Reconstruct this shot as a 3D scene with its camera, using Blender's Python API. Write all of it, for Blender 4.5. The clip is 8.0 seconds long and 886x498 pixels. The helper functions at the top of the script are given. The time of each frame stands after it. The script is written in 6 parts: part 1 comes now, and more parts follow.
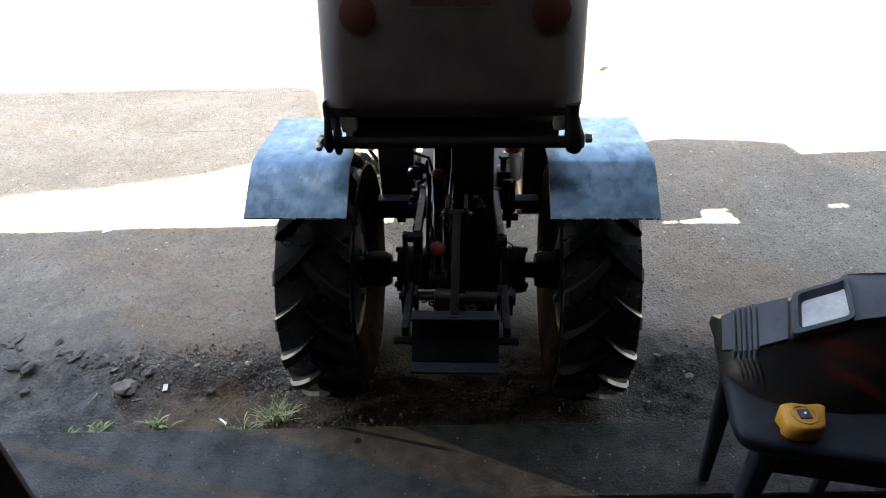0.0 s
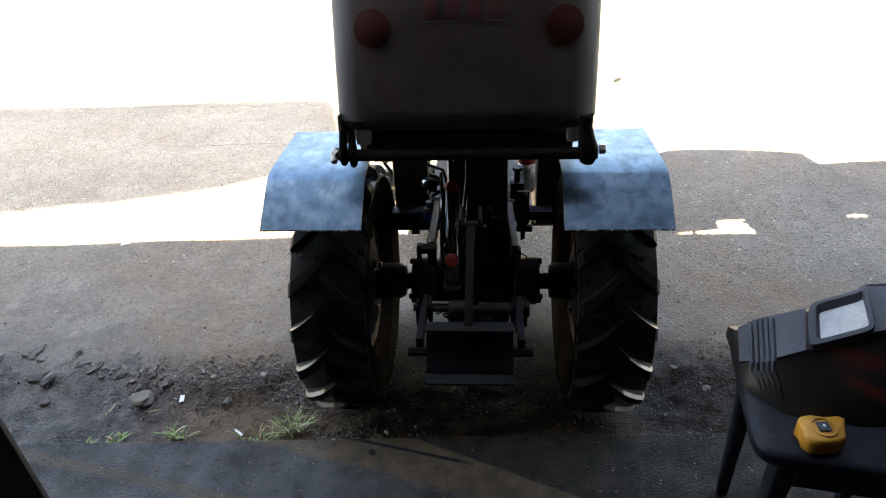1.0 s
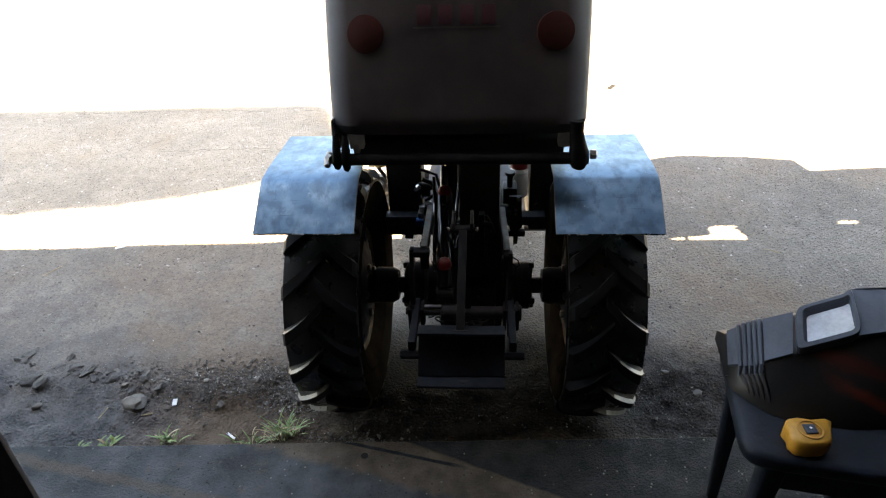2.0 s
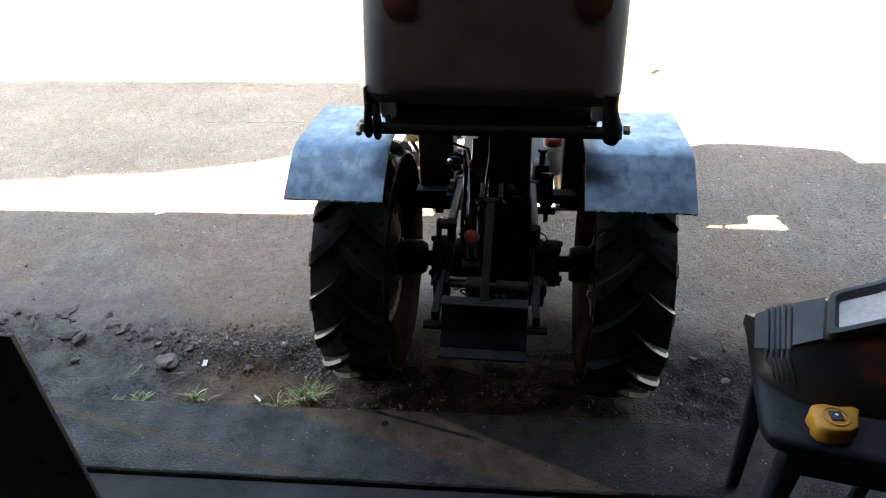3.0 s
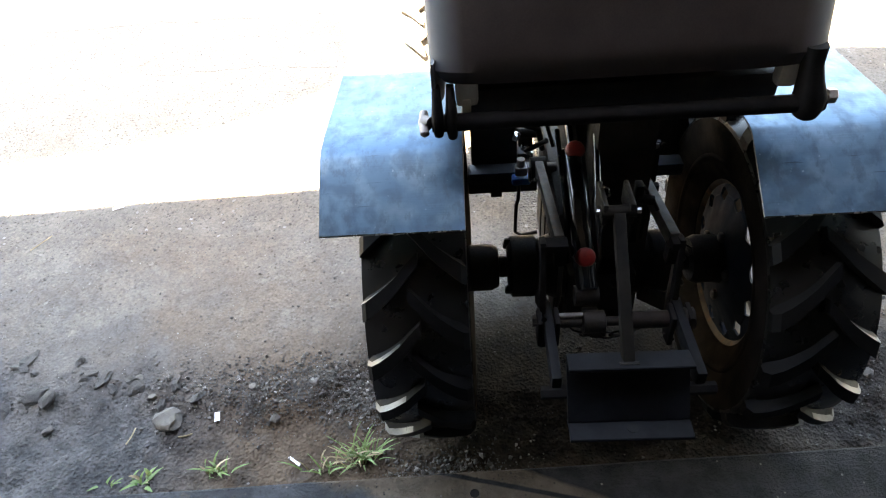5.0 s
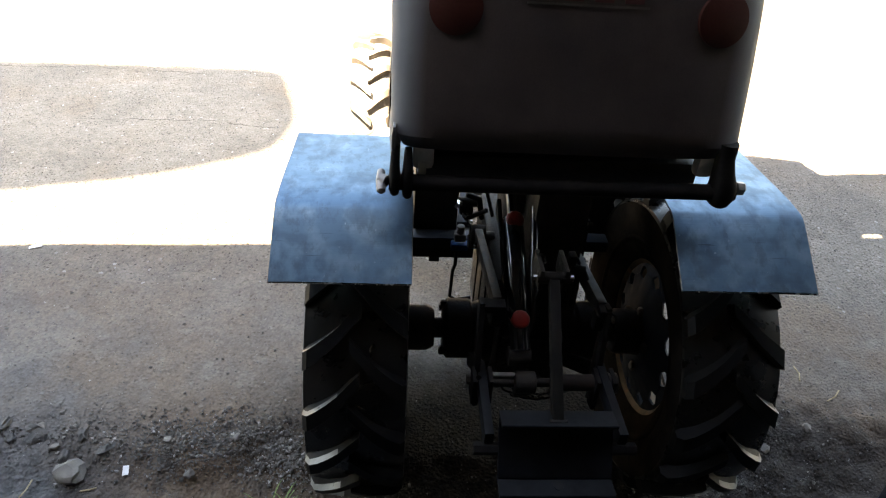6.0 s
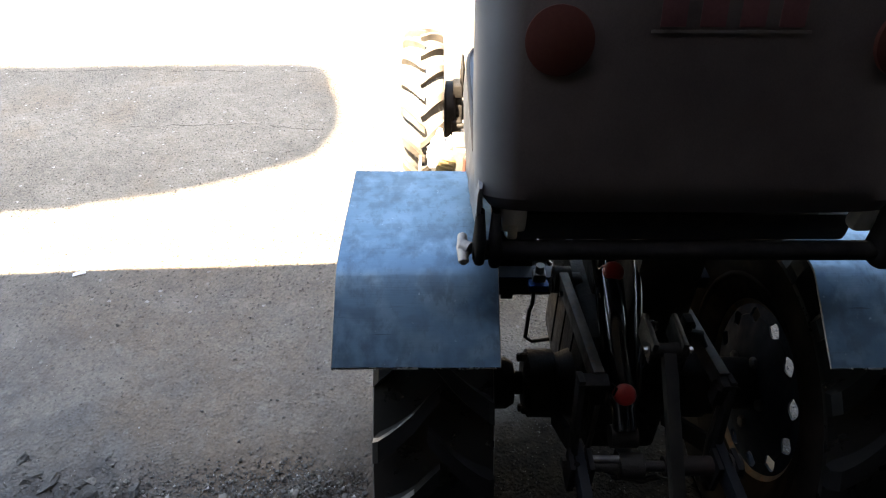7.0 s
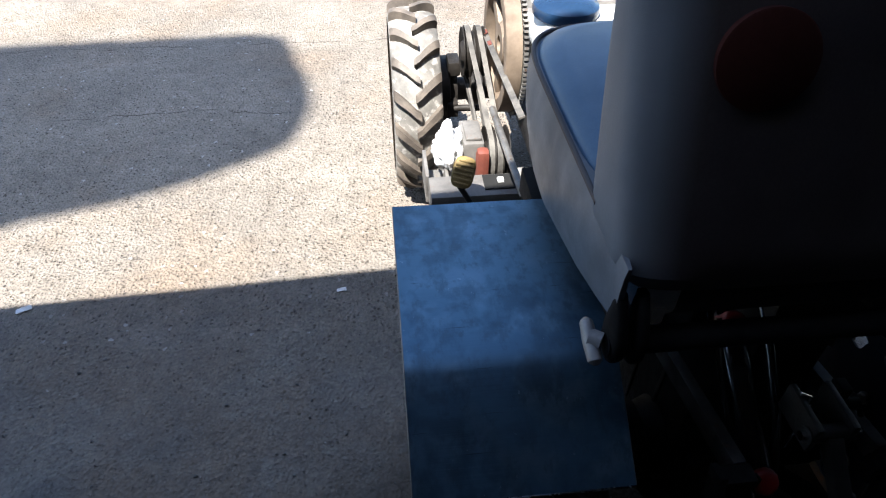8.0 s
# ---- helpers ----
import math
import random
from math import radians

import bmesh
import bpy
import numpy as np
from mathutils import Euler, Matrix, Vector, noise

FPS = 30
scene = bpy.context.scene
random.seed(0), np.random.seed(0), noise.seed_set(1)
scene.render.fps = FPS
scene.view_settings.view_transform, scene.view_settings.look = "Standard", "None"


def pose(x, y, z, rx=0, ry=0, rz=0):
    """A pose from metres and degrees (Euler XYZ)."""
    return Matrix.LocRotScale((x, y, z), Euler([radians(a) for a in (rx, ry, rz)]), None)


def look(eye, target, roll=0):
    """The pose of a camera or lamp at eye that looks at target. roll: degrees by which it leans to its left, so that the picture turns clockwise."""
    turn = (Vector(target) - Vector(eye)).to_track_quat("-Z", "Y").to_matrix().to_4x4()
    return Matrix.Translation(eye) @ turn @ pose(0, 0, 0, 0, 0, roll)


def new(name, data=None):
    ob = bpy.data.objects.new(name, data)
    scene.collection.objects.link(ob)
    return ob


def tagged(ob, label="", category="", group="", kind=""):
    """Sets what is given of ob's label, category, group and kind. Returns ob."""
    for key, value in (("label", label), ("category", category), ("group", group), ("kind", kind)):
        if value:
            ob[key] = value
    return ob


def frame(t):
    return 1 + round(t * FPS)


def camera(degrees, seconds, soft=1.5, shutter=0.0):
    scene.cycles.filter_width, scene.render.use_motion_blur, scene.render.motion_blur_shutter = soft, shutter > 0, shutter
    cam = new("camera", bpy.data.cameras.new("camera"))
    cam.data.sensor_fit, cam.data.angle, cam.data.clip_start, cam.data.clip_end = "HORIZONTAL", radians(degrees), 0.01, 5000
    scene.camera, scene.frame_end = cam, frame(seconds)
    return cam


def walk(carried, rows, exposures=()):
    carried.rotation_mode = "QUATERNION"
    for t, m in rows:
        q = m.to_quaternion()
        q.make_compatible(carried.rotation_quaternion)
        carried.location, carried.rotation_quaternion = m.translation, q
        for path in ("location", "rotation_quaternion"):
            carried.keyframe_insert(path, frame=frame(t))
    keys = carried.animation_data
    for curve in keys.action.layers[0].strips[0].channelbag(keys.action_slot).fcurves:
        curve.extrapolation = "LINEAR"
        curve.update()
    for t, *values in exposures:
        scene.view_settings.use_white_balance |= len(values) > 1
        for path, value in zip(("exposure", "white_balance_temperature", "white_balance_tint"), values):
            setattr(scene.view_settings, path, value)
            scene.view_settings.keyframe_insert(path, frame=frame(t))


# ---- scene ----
cam = camera(69.1, 8.0, soft=1.15)
PATH = [
    (0, (0.044, 0.17, 1.249), (-0.045, 1.813, 0.112), -1.6),
    (0.2, (0.039, 0.163, 1.251), (-0.107, 1.813, 0.131), -2.2),
    (0.5, (0.039, 0.161, 1.251), (-0.097, 1.822, 0.144), -2.4),
    (1, (0.045, 0.166, 1.251), (-0.089, 1.827, 0.146), -2.6),
    (1.5, (0.05, 0.163, 1.252), (-0.07, 1.831, 0.155), -2.2),
    (2.8, (0.067, 0.144, 1.247), (-0.072, 1.817, 0.16), -1.6),
    (3, (0.072, 0.142, 1.228), (-0.159, 1.78, 0.104), -1.9),
    (3.2, (0.056, 0.168, 1.218), (-0.178, 1.773, 0.049), -2.0),
    (3.5, (0.003, 0.215, 1.211), (-0.155, 1.817, 0.025), 0.1),
    (3.8, (-0.063, 0.297, 1.177), (0.009, 1.84, -0.094), 1.9),
    (4, (-0.115, 0.356, 1.186), (0.061, 1.85, -0.132), 3.4),
    (4.3, (-0.143, 0.424, 1.161), (0.005, 1.886, -0.196), 1.9),
    (4.5, (-0.158, 0.496, 1.169), (-0.154, 1.969, -0.184), -4.7),
    (4.7, (-0.166, 0.571, 1.166), (-0.302, 2.0, -0.227), -8.4),
    (5.8, (-0.23, 0.541, 1.171), (-0.12, 2.165, 0.008), 4.0),
    (6, (-0.224, 0.52, 1.173), (-0.086, 2.13, -0.005), 4.4),
    (6.2, (-0.22, 0.506, 1.173), (-0.074, 2.131, 0.015), 3.2),
    (6.5, (-0.237, 0.547, 1.176), (-0.029, 2.119, -0.043), 4.0),
    (6.8, (-0.26, 0.642, 1.187), (-0.131, 2.215, -0.041), 0.5),
    (7, (-0.279, 0.722, 1.181), (-0.265, 2.281, -0.071), 0.4),
    (7.2, (-0.299, 0.771, 1.197), (-0.339, 2.33, -0.055), 0.1),
    (7.5, (-0.309, 0.856, 1.159), (-0.39, 2.411, -0.096), -2.1),
    (7.7, (-0.352, 0.899, 1.165), (-0.29, 2.438, -0.11), 1.9),
    (8, (-0.414, 0.973, 1.139), (-0.251, 2.432, -0.218), 0.7),
]

walk(cam, [(t, look(eye, target, roll)) for t, eye, target, roll in PATH],
     exposures=[(0.0, 4.45, 9000, 11), (3.0, 4.38, 9000, 11), (3.5, 4.70, 9000, 11), (4.0, 5.25, 8900, 11), (4.7, 5.30, 8900, 11), (5.8, 4.30, 9000, 11), (6.5, 4.30, 9000, 11), (7.0, 4.05, 8300, 11), (7.5, 2.15, 6600, 10), (8.0, 2.25, 6050, 10)])


# ---- light ----
SUN = Vector((-0.30, -0.40, 1.0)).normalized()      # towards the sun
world = bpy.data.worlds.new("world")
scene.world = world
world.use_nodes = True
wn, wl = world.node_tree.nodes, world.node_tree.links
sky = wn.new("ShaderNodeTexSky")
sky.sky_type, sky.sun_disc = "NISHITA", False
sky.sun_elevation = math.asin(SUN.z)
sky.sun_rotation = math.atan2(SUN.x, SUN.y)
wl.new(sky.outputs[0], wn["Background"].inputs[0])
wn["Background"].inputs[1].default_value = 0.076
lamp = bpy.data.lights.new("sun", "SUN")
lamp.energy, lamp.angle, lamp.color = 4.9, radians(0.4), (1.0, 0.93, 0.82)
sun = new("sun", lamp)
sun.matrix_world = look(SUN * 20, (0, 0, 0))


# ---- materials ----
def nodes_of(name):
    m = bpy.data.materials.new(name)
    m.use_nodes = True
    return m, m.node_tree.nodes, m.node_tree.links, m.node_tree.nodes["Principled BSDF"]


def noise_node(n, l, coord, scale, detail=5.0, rough=0.6, stretch=None):
    tex = n.new("ShaderNodeTexNoise")
    tex.inputs["Scale"].default_value = scale
    tex.inputs["Detail"].default_value = detail
    tex.inputs["Roughness"].default_value = rough
    if stretch:
        mp = n.new("ShaderNodeMapping")
        mp.inputs["Scale"].default_value = stretch
        l.new(coord, mp.inputs["Vector"])
        coord = mp.outputs[0]
    l.new(coord, tex.inputs["Vector"])
    return tex.outputs["Fac"]


def ramp(n, l, fac, a, b, ca=(0, 0, 0), cb=(1, 1, 1)):
    r = n.new("ShaderNodeValToRGB")
    r.color_ramp.elements[0].position, r.color_ramp.elements[1].position = a, b
    r.color_ramp.elements[0].color, r.color_ramp.elements[1].color = (*ca, 1), (*cb, 1)
    l.new(fac, r.inputs[0])
    return r.outputs[0]


def mix(n, l, fac, a, b, kind="MIX"):
    x = n.new("ShaderNodeMix")
    x.data_type, x.blend_type = "RGBA", kind
    for k, v in ((0, fac), (6, a), (7, b)):
        if isinstance(v, (int, float)):
            x.inputs[k].default_value = v
        elif isinstance(v, tuple):
            x.inputs[k].default_value = (*v, 1)
        else:
            l.new(v, x.inputs[k])
    return x.outputs[2]


def surface(name, dark, light, rough=(0.5, 0.7), metal=0.0, big=6.0, fine=90.0, bump=0.15, depth=0.002,
            spots=None, stretch=None, coat=0.0, shine=0.5):
    """A worn surface: two tones in large stains, a fine grain, varied gloss and relief; spots: colour, from, to of a third tone."""
    m, n, l, p = nodes_of(name)
    co = n.new("ShaderNodeTexCoord").outputs["Object"]
    large = noise_node(n, l, co, big, 4.0, 0.6, stretch)
    grain = noise_node(n, l, co, fine, 6.0, 0.7)
    col = mix(n, l, ramp(n, l, large, 0.36, 0.66), dark, light)
    col = mix(n, l, 0.35, col, ramp(n, l, grain, 0.3, 0.7, (0.45, 0.45, 0.45), (1, 1, 1)), "MULTIPLY")
    if spots:
        extra = noise_node(n, l, co, big * 3.1, 5.0, 0.65, stretch)
        col = mix(n, l, ramp(n, l, extra, spots[1], spots[2]), col, spots[0])
    l.new(col, p.inputs["Base Color"])
    l.new(ramp(n, l, noise_node(n, l, co, big * 2.3, 5.0), 0.3, 0.7, (rough[0],) * 3, (rough[1],) * 3), p.inputs["Roughness"])
    p.inputs["Metallic"].default_value = metal
    p.inputs["Coat Weight"].default_value = coat
    p.inputs["Specular IOR Level"].default_value = shine
    b = n.new("ShaderNodeBump")
    b.inputs["Strength"].default_value, b.inputs["Distance"].default_value = bump, depth
    l.new(grain, b.inputs["Height"])
    l.new(b.outputs[0], p.inputs["Normal"])
    return m


def ground_material():
    """Worn asphalt with chips of stone, brown soil along the broken edge by the threshold, cracks, dust and painted
    shade.
    """
    m, n, l, p = nodes_of("yard_asphalt")
    co = n.new("ShaderNodeTexCoord").outputs["Object"]
    sep = n.new("ShaderNodeSeparateXYZ")
    l.new(co, sep.inputs[0])
    large = noise_node(n, l, co, 2.2, 6.0, 0.62)
    mid = noise_node(n, l, co, 17.0, 5.0, 0.65)
    grain = noise_node(n, l, co, 230.0, 3.0, 0.7)
    asphalt = mix(n, l, ramp(n, l, large, 0.35, 0.68), (0.196, 0.175, 0.153), (0.286, 0.256, 0.222))
    brown = noise_node(n, l, co, 1.7, 5.0, 0.6)
    asphalt = mix(n, l, ramp(n, l, brown, 0.50, 0.68, (0, 0, 0), (0.75, 0.75, 0.75)), asphalt, (0.225, 0.172, 0.128))
    asphalt = mix(n, l, ramp(n, l, mid, 0.35, 0.75, (0, 0, 0), (0.6, 0.6, 0.6)), asphalt, (0.150, 0.132, 0.112))
    chips = n.new("ShaderNodeTexVoronoi")
    chips.inputs["Scale"].default_value = 120.0
    l.new(co, chips.inputs["Vector"])
    tone = n.new("ShaderNodeSeparateColor")
    l.new(chips.outputs["Color"], tone.inputs[0])
    asphalt = mix(n, l, 0.52, asphalt, ramp(n, l, tone.outputs[0], 0.05, 0.95, (0.72, 0.72, 0.72), (1.18, 1.17, 1.15)), "MULTIPLY")
    pale = ramp(n, l, tone.outputs[1], 0.9955, 0.997)
    asphalt = mix(n, l, pale, asphalt, (0.42, 0.40, 0.37))
    shade_side = n.new("ShaderNodeMapRange")            # towards the eave's shade the ground is painted smoother and darker, with dust
    waver = n.new("ShaderNodeMath")
    waver.operation = "MULTIPLY_ADD"
    l.new(noise_node(n, l, co, 4.0, 5.0, 0.6), waver.inputs[0])
    waver.inputs[1].default_value = 0.5
    l.new(sep.outputs[1], waver.inputs[2])
    l.new(waver.outputs[0], shade_side.inputs["Value"])
    shade_side.inputs["From Min"].default_value, shade_side.inputs["From Max"].default_value = 2.34, 1.98
    patch = noise_node(n, l, co, 5.5, 5.0, 0.62)
    dusty = mix(n, l, ramp(n, l, patch, 0.42, 0.60), (0.108, 0.102, 0.097), (0.182, 0.164, 0.143))
    dusty = mix(n, l, ramp(n, l, brown, 0.42, 0.58, (0, 0, 0), (0.8, 0.8, 0.8)), dusty, (0.158, 0.119, 0.088))
    dusty = mix(n, l, ramp(n, l, noise_node(n, l, co, 42.0, 5.0, 0.7), 0.50, 0.64, (0, 0, 0), (0.6, 0.6, 0.6)), dusty, (0.078, 0.070, 0.062))
    dusty = mix(n, l, ramp(n, l, noise_node(n, l, co, 13.0, 6.0, 0.68), 0.55, 0.66, (0, 0, 0), (0.55, 0.55, 0.55)), dusty, (0.225, 0.205, 0.182))
    cover = mix(n, l, 1.0, shade_side.outputs[0], (0.72, 0.72, 0.72), "MULTIPLY")
    asphalt = mix(n, l, cover, asphalt, dusty)
    hollow = n.new("ShaderNodeTexVoronoi")           # small dark pits where chips have come out
    hollow.inputs["Scale"].default_value = 88.0
    shift = n.new("ShaderNodeTexNoise")
    shift.inputs["Scale"].default_value = 140.0
    l.new(co, shift.inputs["Vector"])
    moved_to = n.new("ShaderNodeVectorMath")
    moved_to.operation = "MULTIPLY_ADD"
    l.new(shift.outputs["Color"], moved_to.inputs[0])
    moved_to.inputs[1].default_value = (0.010, 0.010, 0.0)
    l.new(co, moved_to.inputs[2])
    l.new(moved_to.outputs[0], hollow.inputs["Vector"])
    drawn = n.new("ShaderNodeSeparateColor")
    l.new(hollow.outputs["Color"], drawn.inputs[0])
    deep = n.new("ShaderNodeMath")
    deep.operation = "MULTIPLY"
    l.new(ramp(n, l, hollow.outputs["Distance"], 0.16, 0.36, (1, 1, 1), (0, 0, 0)), deep.inputs[0])
    l.new(ramp(n, l, drawn.outputs[0], 0.34, 0.80), deep.inputs[1])
    left_open = n.new("ShaderNodeMapRange")
    left_open.inputs["To Min"].default_value, left_open.inputs["To Max"].default_value = 1.0, 0.55
    l.new(shade_side.outputs[0], left_open.inputs["Value"])
    open_pit = n.new("ShaderNodeMath")
    open_pit.operation = "MULTIPLY"
    l.new(deep.outputs[0], open_pit.inputs[0])
    l.new(left_open.outputs[0], open_pit.inputs[1])
    asphalt = mix(n, l, open_pit.outputs[0], asphalt, (0.082, 0.070, 0.058))
    for at, swing, size, wide, seed, ends in ((3.455, 0.15, 2.6, 0.0035, 3.3, (-2.2, -0.1)), (2.93, 0.22, 1.9, 0.0022, 8.1, (-1.5, -0.7))):
        along = n.new("ShaderNodeCombineXYZ")         # a crack that wanders across the yard
        l.new(sep.outputs[0], along.inputs[0])
        along.inputs[1].default_value = seed
        bend = n.new("ShaderNodeMath")
        bend.operation = "MULTIPLY_ADD"
        l.new(noise_node(n, l, along.outputs[0], size, 7.0, 0.62), bend.inputs[0])
        bend.inputs[1].default_value = swing
        bend.inputs[2].default_value = at - swing * 0.5
        gap = n.new("ShaderNodeMath")
        gap.operation = "SUBTRACT"
        l.new(sep.outputs[1], gap.inputs[0])
        l.new(bend.outputs[0], gap.inputs[1])
        size_of = n.new("ShaderNodeMath")
        size_of.operation = "ABSOLUTE"
        l.new(gap.outputs[0], size_of.inputs[0])
        line = ramp(n, l, size_of.outputs[0], wide * 0.4, wide, (0.9, 0.9, 0.9), (0, 0, 0))
        span = n.new("ShaderNodeMapRange")
        span.inputs["From Min"].default_value, span.inputs["From Max"].default_value = ends[0], ends[0] + 0.05
        l.new(sep.outputs[0], span.inputs["Value"])
        stop = n.new("ShaderNodeMapRange")
        stop.inputs["From Min"].default_value, stop.inputs["From Max"].default_value = ends[1], ends[1] - 0.05
        l.new(sep.outputs[0], stop.inputs["Value"])
        both = mix(n, l, 1.0, span.outputs[0], stop.outputs[0], "MULTIPLY")
        broken = ramp(n, l, noise_node(n, l, co, 7.0, 3.0, 0.5), 0.40, 0.50)
        both = mix(n, l, 1.0, mix(n, l, 1.0, both, broken, "MULTIPLY"), line, "MULTIPLY")
        asphalt = mix(n, l, both, asphalt, (0.035, 0.026, 0.019))
    soil = mix(n, l, ramp(n, l, mid, 0.3, 0.7), (0.084, 0.060, 0.044), (0.176, 0.130, 0.094))
    clod = noise_node(n, l, co, 7.5, 6.0, 0.68)
    soil = mix(n, l, ramp(n, l, clod, 0.48, 0.74), soil, mix(n, l, ramp(n, l, mid, 0.35, 0.7), (0.046, 0.045, 0.046), (0.108, 0.104, 0.102)))
    reach = n.new("ShaderNodeMath")
    reach.operation = "MULTIPLY_ADD"
    l.new(clod, reach.inputs[0])
    reach.inputs[1].default_value = 0.5
    l.new(sep.outputs[0], reach.inputs[2])
    grey_side = n.new("ShaderNodeMapRange")          # away from the tractor the soil is packed with grey grit
    grey_side.inputs["From Min"].default_value, grey_side.inputs["From Max"].default_value = -0.45, -0.68
    l.new(reach.outputs[0], grey_side.inputs["Value"])
    soil = mix(n, l, grey_side.outputs[0], soil, mix(n, l, ramp(n, l, mid, 0.35, 0.68), (0.058, 0.058, 0.059), (0.150, 0.145, 0.140)))
    wave = n.new("ShaderNodeMath")
    wave.operation = "MULTIPLY_ADD"
    l.new(noise_node(n, l, co, 3.2, 6.0, 0.6), wave.inputs[0])
    wave.inputs[1].default_value = -0.75
    l.new(sep.outputs[1], wave.inputs[2])
    mapr = n.new("ShaderNodeMapRange")
    mapr.inputs["From Min"].default_value, mapr.inputs["From Max"].default_value = 0.98, 1.22
    mapr.inputs["To Min"].default_value, mapr.inputs["To Max"].default_value = 1.0, 0.0
    l.new(wave.outputs[0], mapr.inputs["Value"])
    col = mix(n, l, mapr.outputs[0], asphalt, soil)
    far = n.new("ShaderNodeVectorMath")              # oily soil, and the shade under the tractor's rear painted near-black
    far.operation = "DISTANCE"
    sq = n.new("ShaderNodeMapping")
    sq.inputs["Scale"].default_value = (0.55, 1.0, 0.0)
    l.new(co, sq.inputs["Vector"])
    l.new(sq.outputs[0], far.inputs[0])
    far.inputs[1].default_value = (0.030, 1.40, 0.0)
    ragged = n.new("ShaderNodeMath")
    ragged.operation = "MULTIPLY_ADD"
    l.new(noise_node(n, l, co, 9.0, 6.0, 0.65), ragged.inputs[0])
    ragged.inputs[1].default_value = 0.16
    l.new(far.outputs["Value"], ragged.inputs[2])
    oily_shade = ramp(n, l, ragged.outputs[0], 0.25, 0.47, (0.95, 0.95, 0.95), (0, 0, 0))
    col = mix(n, l, oily_shade, col, mix(n, l, ramp(n, l, mid, 0.35, 0.7), (0.008, 0.006, 0.0045), (0.028, 0.020, 0.014)))
    away = n.new("ShaderNodeVectorMath")             # darker lumpy soil beside the other wheel
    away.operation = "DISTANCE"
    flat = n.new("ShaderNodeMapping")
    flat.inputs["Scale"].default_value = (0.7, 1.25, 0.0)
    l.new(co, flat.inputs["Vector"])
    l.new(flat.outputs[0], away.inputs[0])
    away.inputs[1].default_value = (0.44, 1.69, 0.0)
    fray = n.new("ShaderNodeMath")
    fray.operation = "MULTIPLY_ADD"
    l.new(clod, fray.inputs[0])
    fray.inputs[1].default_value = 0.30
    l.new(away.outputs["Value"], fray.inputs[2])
    dark_soil = ramp(n, l, fray.outputs[0], 0.30, 0.42, (0.8, 0.8, 0.8), (0, 0, 0))
    col = mix(n, l, dark_soil, col, mix(n, l, ramp(n, l, mid, 0.35, 0.7), (0.022, 0.021, 0.021), (0.070, 0.066, 0.063)))
    pits = n.new("ShaderNodeTexVoronoi")
    pits.inputs["Scale"].default_value = 150.0
    pits.inputs["Randomness"].default_value = 1.0
    l.new(co, pits.inputs["Vector"])
    col = mix(n, l, 0.28, col, ramp(n, l, pits.outputs["Distance"], 0.25, 0.75, (1.10, 1.10, 1.10), (0.62, 0.60, 0.57)), "MULTIPLY")
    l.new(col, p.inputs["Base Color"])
    p.inputs["Roughness"].default_value = 0.88
    p.inputs["Specular IOR Level"].default_value = 0.06
    b = n.new("ShaderNodeBump")
    b.inputs["Distance"].default_value = 0.013
    rough_at = n.new("ShaderNodeMath")
    rough_at.operation = "MAXIMUM"
    l.new(left_open.outputs[0], rough_at.inputs[0])
    l.new(mapr.outputs[0], rough_at.inputs[1])
    l.new(rough_at.outputs[0], b.inputs["Strength"])
    h = mix(n, l, 0.5, grain, chips.outputs["Distance"])
    h = mix(n, l, open_pit.outputs[0], h, (0.0, 0.0, 0.0))
    l.new(h, b.inputs["Height"])
    l.new(b.outputs[0], p.inputs["Normal"])
    return m


BROWN_BAND, SHADOW_EDGE, SHADOW_LINE = (-0.33, 1.097, -0.28), (0.015, 1.106, -0.41), (-0.20, 1.142, -0.225)   # x, y and slope of the edges of the brown band and painted shadows


